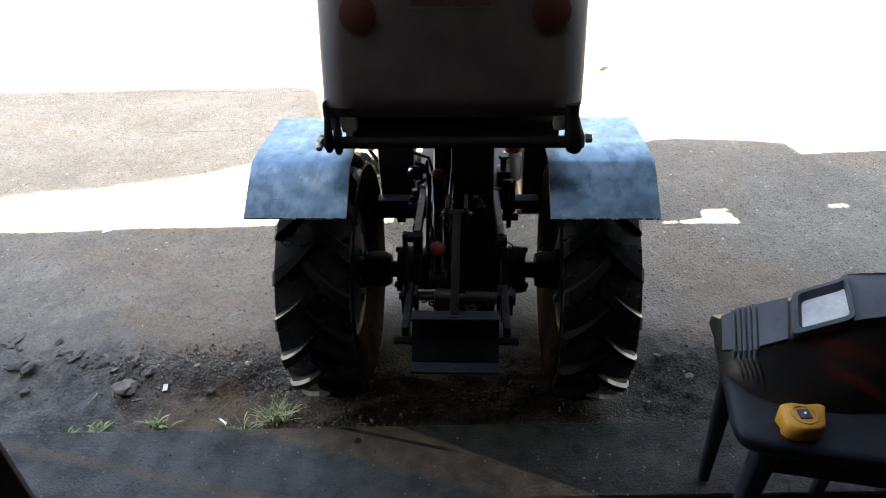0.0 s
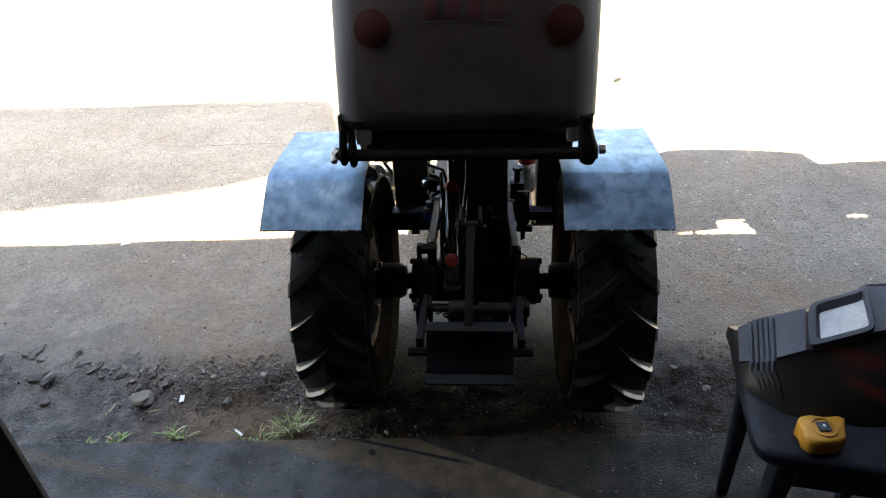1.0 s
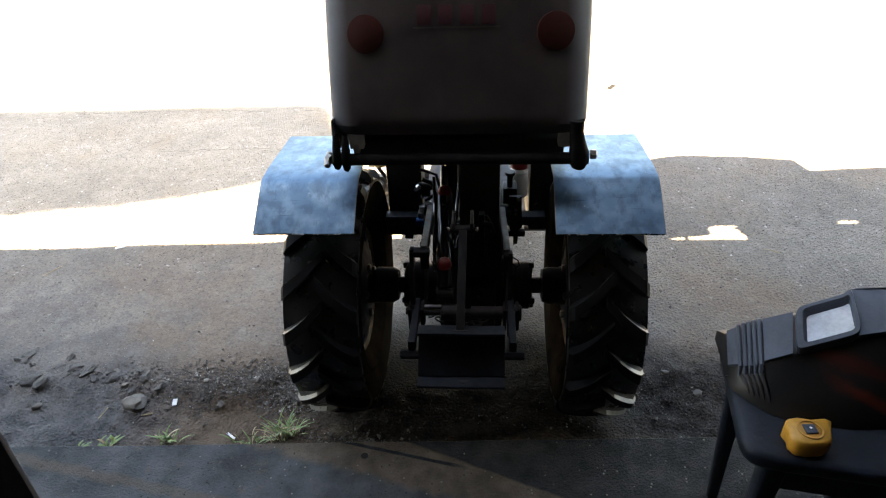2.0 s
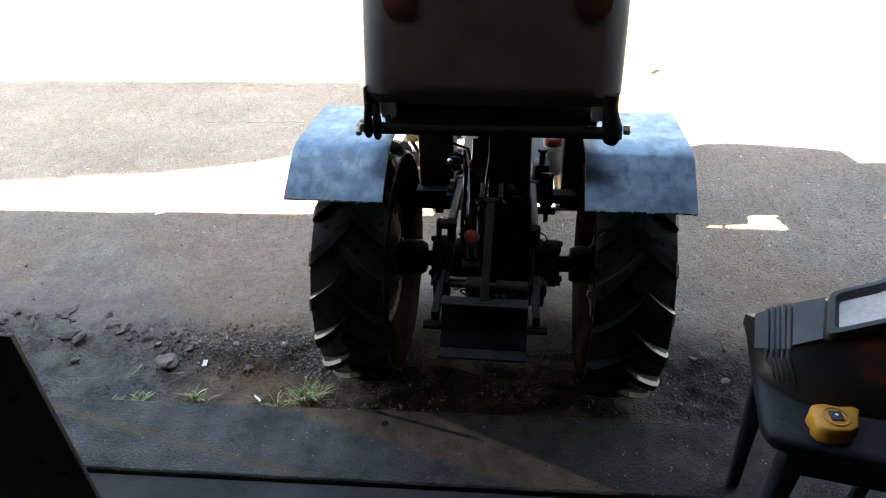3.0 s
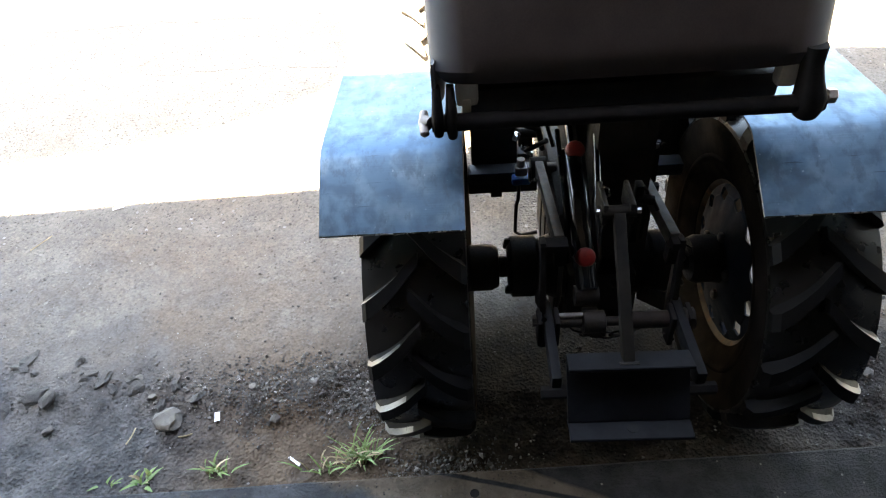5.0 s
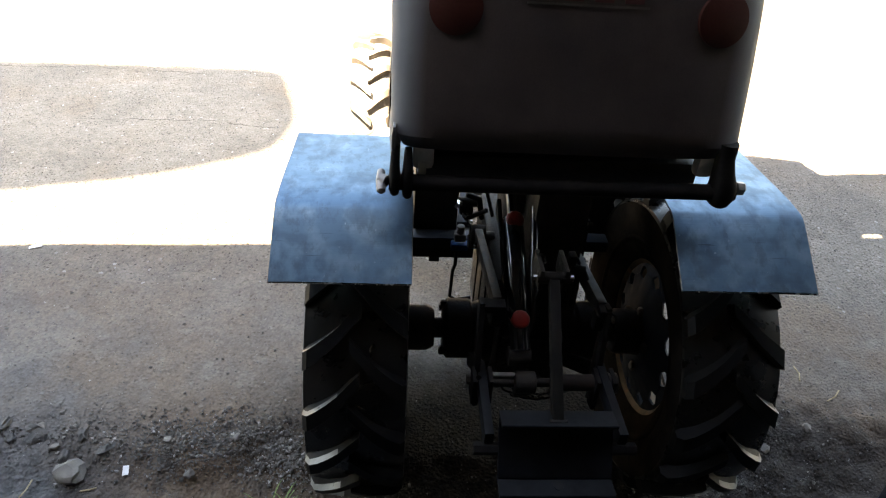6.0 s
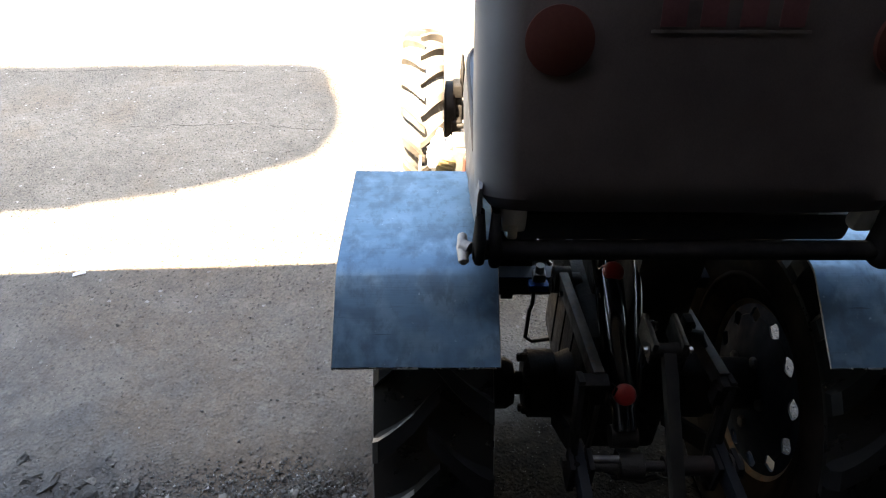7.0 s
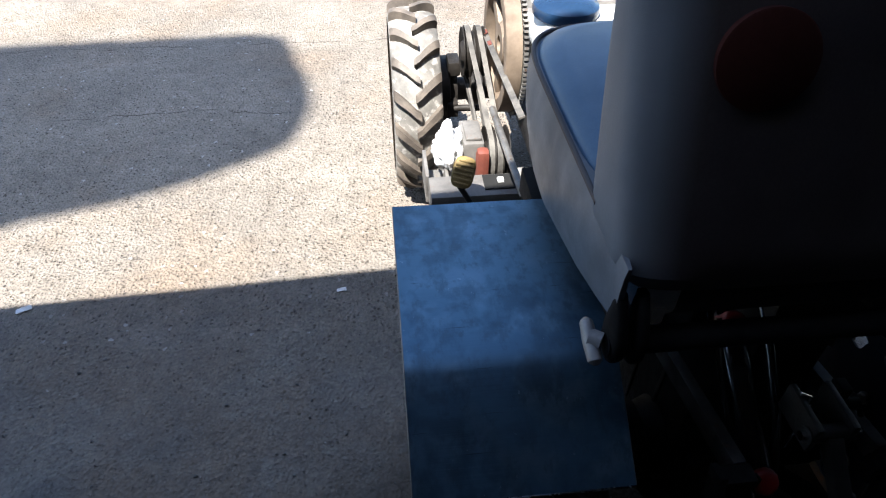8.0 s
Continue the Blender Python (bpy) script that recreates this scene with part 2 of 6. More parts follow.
def threshold_material():
    """Blue-grey dusty steel; a slanting brown band from the bolt hole, and the tractor's shadow painted dark with a
    crisp edge behind it.
    """
    m = surface("threshold_steel", (0.044, 0.049, 0.056), (0.100, 0.106, 0.116), (0.50, 0.92), 0.0, 9.0, 150.0, 1.0, 0.012,
                spots=((0.105, 0.092, 0.078), 0.60, 0.74))
    n, l = m.node_tree.nodes, m.node_tree.links
    p = n["Principled BSDF"]
    p.inputs["Specular IOR Level"].default_value = 0.12
    col = p.inputs["Base Color"].links[0].from_socket
    co = n.new("ShaderNodeTexCoord").outputs["Object"]
    sep = n.new("ShaderNodeSeparateXYZ")
    l.new(co, sep.inputs[0])
    wander = noise_node(n, l, co, 22.0, 5.0, 0.6)

    def beyond(x0, y0, slope, fray):
        """How far a place lies beyond the line through (x0, y0), with a frayed edge."""
        a = n.new("ShaderNodeMath")
        a.operation = "MULTIPLY_ADD"
        l.new(sep.outputs[0], a.inputs[0])
        a.inputs[1].default_value, a.inputs[2].default_value = -slope, slope * x0 - y0 - fray * 0.5
        b = n.new("ShaderNodeMath")
        b.operation = "ADD"
        l.new(a.outputs[0], b.inputs[0])
        l.new(sep.outputs[1], b.inputs[1])
        c = n.new("ShaderNodeMath")
        c.operation = "MULTIPLY_ADD"
        l.new(wander, c.inputs[0])
        c.inputs[1].default_value = fray
        l.new(b.outputs[0], c.inputs[2])
        return c.outputs[0]

    def step(value, lo, hi, out=1.0):
        r = n.new("ShaderNodeMapRange")
        r.inputs["From Min"].default_value, r.inputs["From Max"].default_value = lo, hi
        r.inputs["To Max"].default_value = out
        l.new(value, r.inputs["Value"])
        return r.outputs[0]

    band_tone = mix(n, l, ramp(n, l, wander, 0.35, 0.65), (0.078, 0.058, 0.043), (0.140, 0.108, 0.080))
    col = mix(n, l, step(beyond(BROWN_BAND[0], BROWN_BAND[1], BROWN_BAND[2], 0.05), -0.006, 0.016, 0.9), col, band_tone)
    streak = mix(n, l, 1.0, step(beyond(-0.70, 1.02, -0.20, 0.03), -0.012, 0.0), step(beyond(-0.70, 1.034, -0.20, 0.03), 0.012, 0.0), "MULTIPLY")
    col = mix(n, l, streak, col, mix(n, l, 0.5, col, (0.120, 0.095, 0.070)))
    # tractor's shadow on the beam, a wedge and a thin line, put into the colour
    shadow_tone = mix(n, l, ramp(n, l, noise_node(n, l, co, 30.0, 6.0, 0.65), 0.40, 0.70), (0.010, 0.0115, 0.0150), (0.024, 0.026, 0.032))
    line = mix(n, l, 1.0, step(beyond(SHADOW_LINE[0], SHADOW_LINE[1], SHADOW_LINE[2], 0.004), -0.006, -0.003), step(beyond(SHADOW_LINE[0], SHADOW_LINE[1], SHADOW_LINE[2], 0.004), 0.006, 0.003), "MULTIPLY")
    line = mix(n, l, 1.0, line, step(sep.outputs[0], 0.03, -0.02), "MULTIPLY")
    col = mix(n, l, line, col, shadow_tone)
    col = mix(n, l, step(beyond(SHADOW_EDGE[0], SHADOW_EDGE[1], SHADOW_EDGE[2], 0.012), -0.003, 0.004, 0.94), col, shadow_tone)
    grit = n.new("ShaderNodeTexVoronoi")             # rust pits and grains of sand stuck to the beam
    grit.inputs["Scale"].default_value = 130.0
    l.new(co, grit.inputs["Vector"])
    pick = n.new("ShaderNodeSeparateColor")
    l.new(grit.outputs["Color"], pick.inputs[0])
    spot = ramp(n, l, grit.outputs["Distance"], 0.18, 0.34, (1, 1, 1), (0, 0, 0))
    spread = ramp(n, l, wander, 0.42, 0.60)
    col = mix(n, l, mix(n, l, 1.0, mix(n, l, 1.0, spot, ramp(n, l, pick.outputs[0], 0.70, 0.78), "MULTIPLY"), spread, "MULTIPLY"), col, (0.022, 0.022, 0.023))
    col = mix(n, l, mix(n, l, 1.0, spot, ramp(n, l, pick.outputs[1], 0.965, 0.975), "MULTIPLY"), col, (0.200, 0.190, 0.175))
    l.new(col, p.inputs["Base Color"])
    return m


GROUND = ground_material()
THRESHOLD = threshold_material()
CONCRETE = surface("dirty_concrete", (0.022, 0.022, 0.024), (0.056, 0.055, 0.057), (0.7, 0.9), 0, 4.0, 120.0, 0.6, 0.004, shine=0.15)
DARK_WALL = surface("dark_wall", (0.055, 0.053, 0.050), (0.105, 0.100, 0.095), (0.8, 0.95), 0, 2.0, 60.0, 0.3, 0.004)
ROOFING = surface("grey_roofing_sheet", (0.16, 0.16, 0.165), (0.26, 0.26, 0.265), (0.5, 0.7), 0.2, 3.0, 60.0, 0.2, 0.003)


def thin_shadow_sheet():
    """Added unseen sheet: part of the sun passes through to lighten its shadow."""
    m = surface("thin_shadow_sheet", (0.16, 0.16, 0.165), (0.26, 0.26, 0.265), (0.7, 0.9), 0.0, 3.0, 60.0, 0.2, 0.003)
    n, l = m.node_tree.nodes, m.node_tree.links
    gaps = n.new("ShaderNodeBsdfTransparent")
    gaps.inputs[0].default_value = (0.243, 0.271, 0.314, 1)     # the sheet has an upper and a lower face
    both = n.new("ShaderNodeAddShader")
    l.new(n["Principled BSDF"].outputs[0], both.inputs[0])
    l.new(gaps.outputs[0], both.inputs[1])
    l.new(both.outputs[0], n["Material Output"].inputs["Surface"])
    return m


THIN_SHADOW_SHEET = thin_shadow_sheet()


def sheet_material():
    """Bare sheet steel: cloudy handling marks with soft edges, long scratches across it, a bluish base tone."""
    m, n, l, p = nodes_of("bare_sheet_steel")
    co = n.new("ShaderNodeTexCoord").outputs["Object"]
    cloud = noise_node(n, l, co, 24.0, 4.0, 0.5)
    wide = noise_node(n, l, co, 5.0, 3.0, 0.5)
    col = mix(n, l, ramp(n, l, wide, 0.36, 0.64), (0.070, 0.130, 0.188), (0.100, 0.177, 0.243))
    col = mix(n, l, ramp(n, l, cloud, 0.46, 0.68), col, (0.130, 0.208, 0.272))
    smear = noise_node(n, l, co, 34.0, 6.0, 0.62, (1.0, 0.6, 0.6))
    col = mix(n, l, ramp(n, l, smear, 0.50, 0.64, (0, 0, 0), (0.62, 0.62, 0.62)), col, (0.050, 0.088, 0.124))
    thumb = noise_node(n, l, co, 19.0, 3.0, 0.45, (1.0, 1.5, 1.5))
    col = mix(n, l, ramp(n, l, thumb, 0.57, 0.65, (0, 0, 0), (0.46, 0.46, 0.46)), col, (0.046, 0.080, 0.112))
    brush = noise_node(n, l, co, 75.0, 6.0, 0.7, (0.8, 0.45, 0.45))
    col = mix(n, l, ramp(n, l, brush, 0.52, 0.62, (0, 0, 0), (0.62, 0.62, 0.62)), col, (0.062, 0.100, 0.134))
    speck = noise_node(n, l, co, 130.0, 3.0, 0.6)
    col = mix(n, l, ramp(n, l, speck, 0.70, 0.74, (0, 0, 0), (0.7, 0.7, 0.7)), col, (0.26, 0.34, 0.40))
    scratch = noise_node(n, l, co, 30.0, 2.0, 0.5, (0.45, 11.0, 11.0))
    col = mix(n, l, ramp(n, l, scratch, 0.72, 0.74, (0, 0, 0), (0.75, 0.75, 0.75)), col, (0.042, 0.066, 0.090))
    l.new(col, p.inputs["Base Color"])
    l.new(ramp(n, l, cloud, 0.40, 0.62, (0.48,) * 3, (0.38,) * 3), p.inputs["Roughness"])
    p.inputs["Metallic"].default_value = 0.85
    b = n.new("ShaderNodeBump")
    b.inputs["Strength"].default_value, b.inputs["Distance"].default_value = 0.08, 0.002
    l.new(scratch, b.inputs["Height"])
    l.new(b.outputs[0], p.inputs["Normal"])
    return m


SHEET = sheet_material()
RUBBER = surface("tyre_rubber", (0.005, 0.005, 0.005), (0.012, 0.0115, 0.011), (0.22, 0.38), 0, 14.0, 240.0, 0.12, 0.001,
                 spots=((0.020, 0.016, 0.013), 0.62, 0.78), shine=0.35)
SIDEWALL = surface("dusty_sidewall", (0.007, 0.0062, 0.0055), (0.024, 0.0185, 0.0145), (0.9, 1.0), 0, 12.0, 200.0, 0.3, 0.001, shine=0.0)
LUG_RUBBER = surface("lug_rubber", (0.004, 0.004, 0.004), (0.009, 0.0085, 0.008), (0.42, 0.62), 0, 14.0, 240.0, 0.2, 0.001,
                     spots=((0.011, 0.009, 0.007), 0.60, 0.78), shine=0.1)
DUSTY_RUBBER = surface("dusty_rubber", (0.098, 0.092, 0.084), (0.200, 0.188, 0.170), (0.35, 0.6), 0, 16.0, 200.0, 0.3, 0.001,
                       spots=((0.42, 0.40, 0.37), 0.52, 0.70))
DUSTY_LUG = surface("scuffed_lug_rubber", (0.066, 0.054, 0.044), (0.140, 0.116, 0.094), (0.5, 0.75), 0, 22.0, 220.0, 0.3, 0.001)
# pale tone for the sky's glint on the lug walls
LUG_GLINT = surface("lug_glint", (0.055, 0.053, 0.050), (0.170, 0.164, 0.155), (0.25, 0.45), 0, 18.0, 200.0, 0.15, 0.001)
RIM = surface("rusty_wheel_paint", (0.046, 0.034, 0.024), (0.105, 0.078, 0.054), (0.5, 0.75), 0.1, 16.0, 180.0, 0.3, 0.001,
              spots=((0.13, 0.06, 0.025), 0.55, 0.7), shine=0.12)
DISC = surface("grey_wheel_paint", (0.009, 0.014, 0.022), (0.020, 0.030, 0.045), (0.6, 0.8), 0.1, 14.0, 180.0, 0.2, 0.001, shine=0.14)
BLACK_STEEL = surface("black_painted_steel", (0.017, 0.0165, 0.0170), (0.036, 0.034, 0.034), (0.28, 0.5), 0.0, 18.0, 190.0, 0.2, 0.001,
                      spots=((0.05, 0.032, 0.02), 0.62, 0.74), shine=0.2)
GREASY = surface("greasy_cast_iron", (0.011, 0.0095, 0.0085), (0.027, 0.0235, 0.0205), (0.38, 0.62), 0.0, 20.0, 160.0, 0.6, 0.002, shine=0.16)
BARE_BAR = surface("bare_steel_bar", (0.10, 0.095, 0.09), (0.24, 0.23, 0.215), (0.35, 0.6), 0.6, 24.0, 200.0, 0.2, 0.001,
                   spots=((0.10, 0.05, 0.028), 0.58, 0.72), stretch=(1, 1, 0.4))
CHROME = surface("bright_steel", (0.42, 0.42, 0.43), (0.62, 0.62, 0.62), (0.15, 0.35), 1.0, 20.0, 200.0, 0.05, 0.0005)
BLUE_STEEL = surface("blue_grey_painted_steel", (0.014, 0.018, 0.024), (0.034, 0.041, 0.052), (0.35, 0.55), 0.2, 15.0, 180.0, 0.1, 0.001)
CYLINDER_PAINT = surface("glossy_black_paint", (0.006, 0.007, 0.009), (0.012, 0.014, 0.018), (0.10, 0.20), 0.0, 20.0, 160.0, 0.05, 0.0005, coat=0.8)
HITCH_STEEL = surface("blue_black_steel", (0.0045, 0.005, 0.006), (0.0105, 0.0115, 0.0135), (0.55, 0.75), 0.0, 18.0, 180.0, 0.2, 0.001, spots=((0.018, 0.014, 0.011), 0.62, 0.78), shine=0.14)
ARM_STEEL = surface("rusty_bar_steel", (0.034, 0.030, 0.027), (0.084, 0.075, 0.067), (0.35, 0.6), 0.3, 24.0, 200.0, 0.3, 0.001, spots=((0.070, 0.036, 0.020), 0.56, 0.72), stretch=(1, 1, 0.4), shine=0.3)
POST_STEEL = surface("worn_brown_steel", (0.005, 0.0042, 0.0034), (0.013, 0.011, 0.0085), (0.55, 0.75), 0.0, 22.0, 170.0, 0.3, 0.001, shine=0.12)
RUSTY_TUBE = surface("rusty_tube", (0.010, 0.0065, 0.0048), (0.024, 0.015, 0.0105), (0.6, 0.8), 0.1, 26.0, 170.0, 0.4, 0.001, shine=0.3)
CHANNEL_STEEL = surface("dark_channel_steel", (0.004, 0.0042, 0.005), (0.010, 0.0105, 0.012), (0.6, 0.85), 0, 20.0, 160.0, 0.3, 0.001, shine=0.06)
RED_PLASTIC = surface("red_plastic", (0.17, 0.008, 0.007), (0.27, 0.014, 0.010), (0.35, 0.5), 0, 30.0, 200.0, 0.05, 0.0005)
DULL_RED = surface("faded_red_reflector", (0.050, 0.013, 0.010), (0.064, 0.017, 0.012), (0.6, 0.8), 0, 12.0, 300.0, 0.2, 0.0005, shine=0.15)
FADED_PRINT = surface("faded_red_print", (0.088, 0.036, 0.038), (0.110, 0.045, 0.047), (0.6, 0.8), 0, 12.0, 300.0, 0.2, 0.0005, shine=0.15)
DULL_EDGE = surface("faded_print", (0.068, 0.055, 0.050), (0.084, 0.070, 0.064), (0.6, 0.8), 0, 20.0, 300.0, 0.1, 0.0005)
VINYL = surface("black_vinyl", (0.056, 0.046, 0.043), (0.084, 0.070, 0.065), (0.5, 0.65), 0, 6.0, 420.0, 0.35, 0.0008, shine=0.18)


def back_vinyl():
    """Black vinyl cover; the light on both sides of the backrest is painted as a soft run into grey."""
    m = surface("side_lit_vinyl", (0.056, 0.044, 0.042), (0.084, 0.068, 0.064), (0.5, 0.65), 0, 6.0, 420.0, 0.35, 0.0008, shine=0.18)
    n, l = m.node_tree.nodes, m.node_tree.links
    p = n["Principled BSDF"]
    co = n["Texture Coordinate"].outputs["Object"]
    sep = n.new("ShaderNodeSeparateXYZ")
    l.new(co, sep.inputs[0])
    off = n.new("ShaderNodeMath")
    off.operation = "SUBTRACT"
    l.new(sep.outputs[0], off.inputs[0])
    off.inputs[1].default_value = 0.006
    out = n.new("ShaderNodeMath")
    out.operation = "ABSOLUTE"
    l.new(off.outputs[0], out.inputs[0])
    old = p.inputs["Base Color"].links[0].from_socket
    # grey stands in for sky light falling on the rounded sides
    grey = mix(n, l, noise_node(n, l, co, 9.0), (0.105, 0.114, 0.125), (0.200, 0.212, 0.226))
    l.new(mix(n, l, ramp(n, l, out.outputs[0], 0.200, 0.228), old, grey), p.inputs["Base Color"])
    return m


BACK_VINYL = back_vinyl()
CUSHION_VINYL = surface("dark_blue_vinyl", (0.026, 0.070, 0.130), (0.062, 0.120, 0.195), (0.33, 0.48), 0, 5.0, 420.0, 0.3, 0.0006)
SIDE_VINYL = surface("grey_vinyl", (0.100, 0.108, 0.118), (0.200, 0.208, 0.218), (0.38, 0.55), 0, 9.0, 380.0, 0.3, 0.0006, shine=0.35)
WHITE_PLASTIC = surface("white_plastic", (0.62, 0.62, 0.60), (0.80, 0.80, 0.78), (0.3, 0.5), 0, 8.0, 150.0, 0.05, 0.0005)
LIGHT_ALLOY = surface("cast_alloy", (0.20, 0.19, 0.18), (0.36, 0.34, 0.32), (0.4, 0.65), 0.4, 20.0, 200.0, 0.3, 0.001)
BLUE_PAINT = surface("blue_paint", (0.01, 0.13, 0.45), (0.02, 0.22, 0.62), (0.3, 0.45), 0, 10.0, 200.0, 0.05, 0.0005)
BLUE_LID = surface("dark_blue_plastic", (0.008, 0.022, 0.055), (0.014, 0.036, 0.080), (0.15, 0.3), 0, 8.0, 200.0, 0.03, 0.0005)
GREY_PAINT = surface("worn_grey_paint", (0.085, 0.08, 0.076), (0.18, 0.17, 0.158), (0.45, 0.7), 0.2, 12.0, 160.0, 0.3, 0.001,
                     spots=((0.12, 0.06, 0.03), 0.60, 0.74))
ORANGE_RED = surface("orange_red_paint", (0.095, 0.026, 0.017), (0.150, 0.041, 0.026), (0.5, 0.7), 0, 12.0, 160.0, 0.2, 0.001)
FLY_RUST = surface("rusted_flywheel", (0.115, 0.086, 0.062), (0.225, 0.172, 0.126), (0.5, 0.75), 0.3, 14.0, 150.0, 0.4, 0.001)
BELT = surface("worn_belt", (0.050, 0.046, 0.042), (0.13, 0.12, 0.105), (0.6, 0.8), 0, 25.0, 200.0, 0.3, 0.001)
BAG = surface("white_plastic_film", (0.70, 0.70, 0.70), (0.86, 0.86, 0.85), (0.25, 0.4), 0, 20.0, 90.0, 0.5, 0.003)
PEDAL_RUBBER = surface("ochre_pedal_rubber", (0.13, 0.085, 0.022), (0.22, 0.15, 0.045), (0.6, 0.8), 0, 20.0, 200.0, 0.2, 0.001)
STOOL_PLASTIC = surface("black_stool", (0.009, 0.0115, 0.0165), (0.020, 0.025, 0.034), (0.4, 0.62), 0, 9.0, 110.0, 0.5, 0.002,
                        spots=((0.028, 0.029, 0.032), 0.60, 0.75), shine=0.18)
HELMET = surface("black_helmet_shell", (0.014, 0.013, 0.013), (0.024, 0.022, 0.021), (0.34, 0.5), 0, 8.0, 220.0, 0.08, 0.0006, shine=0.24)
HELMET_GREY = surface("grey_helmet_plastic", (0.046, 0.053, 0.066), (0.072, 0.082, 0.100), (0.5, 0.65), 0, 10.0, 260.0, 0.15, 0.0006, shine=0.25)


def printed_shell():
    """Black helmet plastic with two dark red flame tongues printed across its side."""
    m = surface("printed_helmet_shell", (0.014, 0.013, 0.013), (0.024, 0.022, 0.021), (0.34, 0.5), 0, 8.0, 220.0, 0.08, 0.0006, shine=0.24)
    n, l = m.node_tree.nodes, m.node_tree.links
    p = n["Principled BSDF"]
    col = p.inputs["Base Color"].links[0].from_socket
    co = n["Texture Coordinate"].outputs["Object"]
    sep = n.new("ShaderNodeSeparateXYZ")
    l.new(co, sep.inputs[0])
    lick = noise_node(n, l, co, 26.0, 3.0, 0.5, (0.5, 1.0, 1.0))
    for centre, slope, half, start, red in ((0.549, 0.25, 0.013, 0.525, (0.062, 0.018, 0.012)), (0.522, 0.45, 0.012, 0.575, (0.120, 0.028, 0.014))):
        along = n.new("ShaderNodeMath")
        along.operation = "MULTIPLY_ADD"
        l.new(sep.outputs[0], along.inputs[0])
        along.inputs[1].default_value, along.inputs[2].default_value = slope, -slope * 0.6 - centre - 0.018
        height = n.new("ShaderNodeMath")
        height.operation = "ADD"
        l.new(along.outputs[0], height.inputs[0])
        l.new(sep.outputs[2], height.inputs[1])
        bent = n.new("ShaderNodeMath")
        bent.operation = "MULTIPLY_ADD"
        l.new(lick, bent.inputs[0])
        bent.inputs[1].default_value = 0.036
        l.new(height.outputs[0], bent.inputs[2])
        off = n.new("ShaderNodeMath")
        off.operation = "ABSOLUTE"
        l.new(bent.outputs[0], off.inputs[0])
        band = ramp(n, l, off.outputs[0], half * 0.35, half, (1, 1, 1), (0, 0, 0))
        begin = n.new("ShaderNodeMapRange")
        begin.inputs["From Min"].default_value, begin.inputs["From Max"].default_value = start, start + 0.06
        l.new(sep.outputs[0], begin.inputs["Value"])
        col = mix(n, l, mix(n, l, 1.0, band, begin.outputs[0], "MULTIPLY"), col, red)
    l.new(col, p.inputs["Base Color"])
    return m


HELMET_PRINT = printed_shell()
VISOR = surface("scuffed_visor", (0.45, 0.47, 0.48), (0.66, 0.68, 0.69), (0.12, 0.3), 0, 22.0, 160.0, 0.1, 0.0005)
YELLOW = surface("yellow_plastic", (0.50, 0.22, 0.018), (0.66, 0.31, 0.035), (0.4, 0.6), 0, 22.0, 200.0, 0.1, 0.0005,
                 spots=((0.25, 0.12, 0.03), 0.62, 0.75))
WOOD = surface("dark_old_wood", (0.044, 0.032, 0.031), (0.096, 0.070, 0.066), (0.6, 0.85), 0, 6.0, 120.0, 0.5, 0.002, stretch=(4, 4, 0.5))
CHUNK = surface("asphalt_chunk", (0.046, 0.043, 0.040), (0.105, 0.096, 0.086), (0.8, 0.95), 0, 24.0, 170.0, 0.9, 0.004)
STONE = surface("grey_stone", (0.092, 0.082, 0.071), (0.175, 0.156, 0.134), (0.75, 0.9), 0, 20.0, 140.0, 0.5, 0.003)
GRAVEL = surface("dark_gravel", (0.085, 0.080, 0.075), (0.25, 0.235, 0.215), (0.6, 0.85), 0, 30.0, 200.0, 0.4, 0.001, shine=0.3)
gn, gl = GRAVEL.node_tree.nodes, GRAVEL.node_tree.links
isle = gn.new("ShaderNodeNewGeometry").outputs["Random Per Island"]
tones = gn.new("ShaderNodeValToRGB")
tones.color_ramp.elements[0].position, tones.color_ramp.elements[0].color = 0.0, (0.068, 0.063, 0.058, 1)
tones.color_ramp.elements[1].position, tones.color_ramp.elements[1].color = 1.0, (0.33, 0.31, 0.285, 1)
mid_tone = tones.color_ramp.elements.new(0.88)
mid_tone.color = (0.128, 0.118, 0.106, 1)
gl.new(isle, tones.inputs[0])
gl.new(tones.outputs[0], gn["Principled BSDF"].inputs["Base Color"])
DULL_BLACK = surface("matt_black_steel", (0.008, 0.0075, 0.0075), (0.017, 0.0155, 0.015), (0.7, 0.9), 0, 20.0, 160.0, 0.3, 0.001, shine=0.08)
# flat near-black tone painted for the shade inside holes and recesses
HOLE = surface("hole_shade", (0.002, 0.002, 0.002), (0.004, 0.004, 0.004), (0.9, 1.0), 0, 9.0, 50.0, 0.0, 0.001)
PAPER = surface("white_scrap", (0.55, 0.54, 0.52), (0.75, 0.74, 0.72), (0.6, 0.8), 0, 30.0, 200.0, 0.1, 0.0005)
STRAW = surface("dry_straw", (0.28, 0.21, 0.11), (0.45, 0.36, 0.22), (0.6, 0.8), 0, 30.0, 200.0, 0.1, 0.0005)


def leaf_material():
    m = surface("grass_blade", (0.085, 0.155, 0.035), (0.185, 0.290, 0.080), (0.45, 0.6), 0, 25.0, 150.0, 0.1, 0.0005)
    p = m.node_tree.nodes["Principled BSDF"]
    p.inputs["Subsurface Weight"].default_value = 0.15
    return m


GRASS = leaf_material()


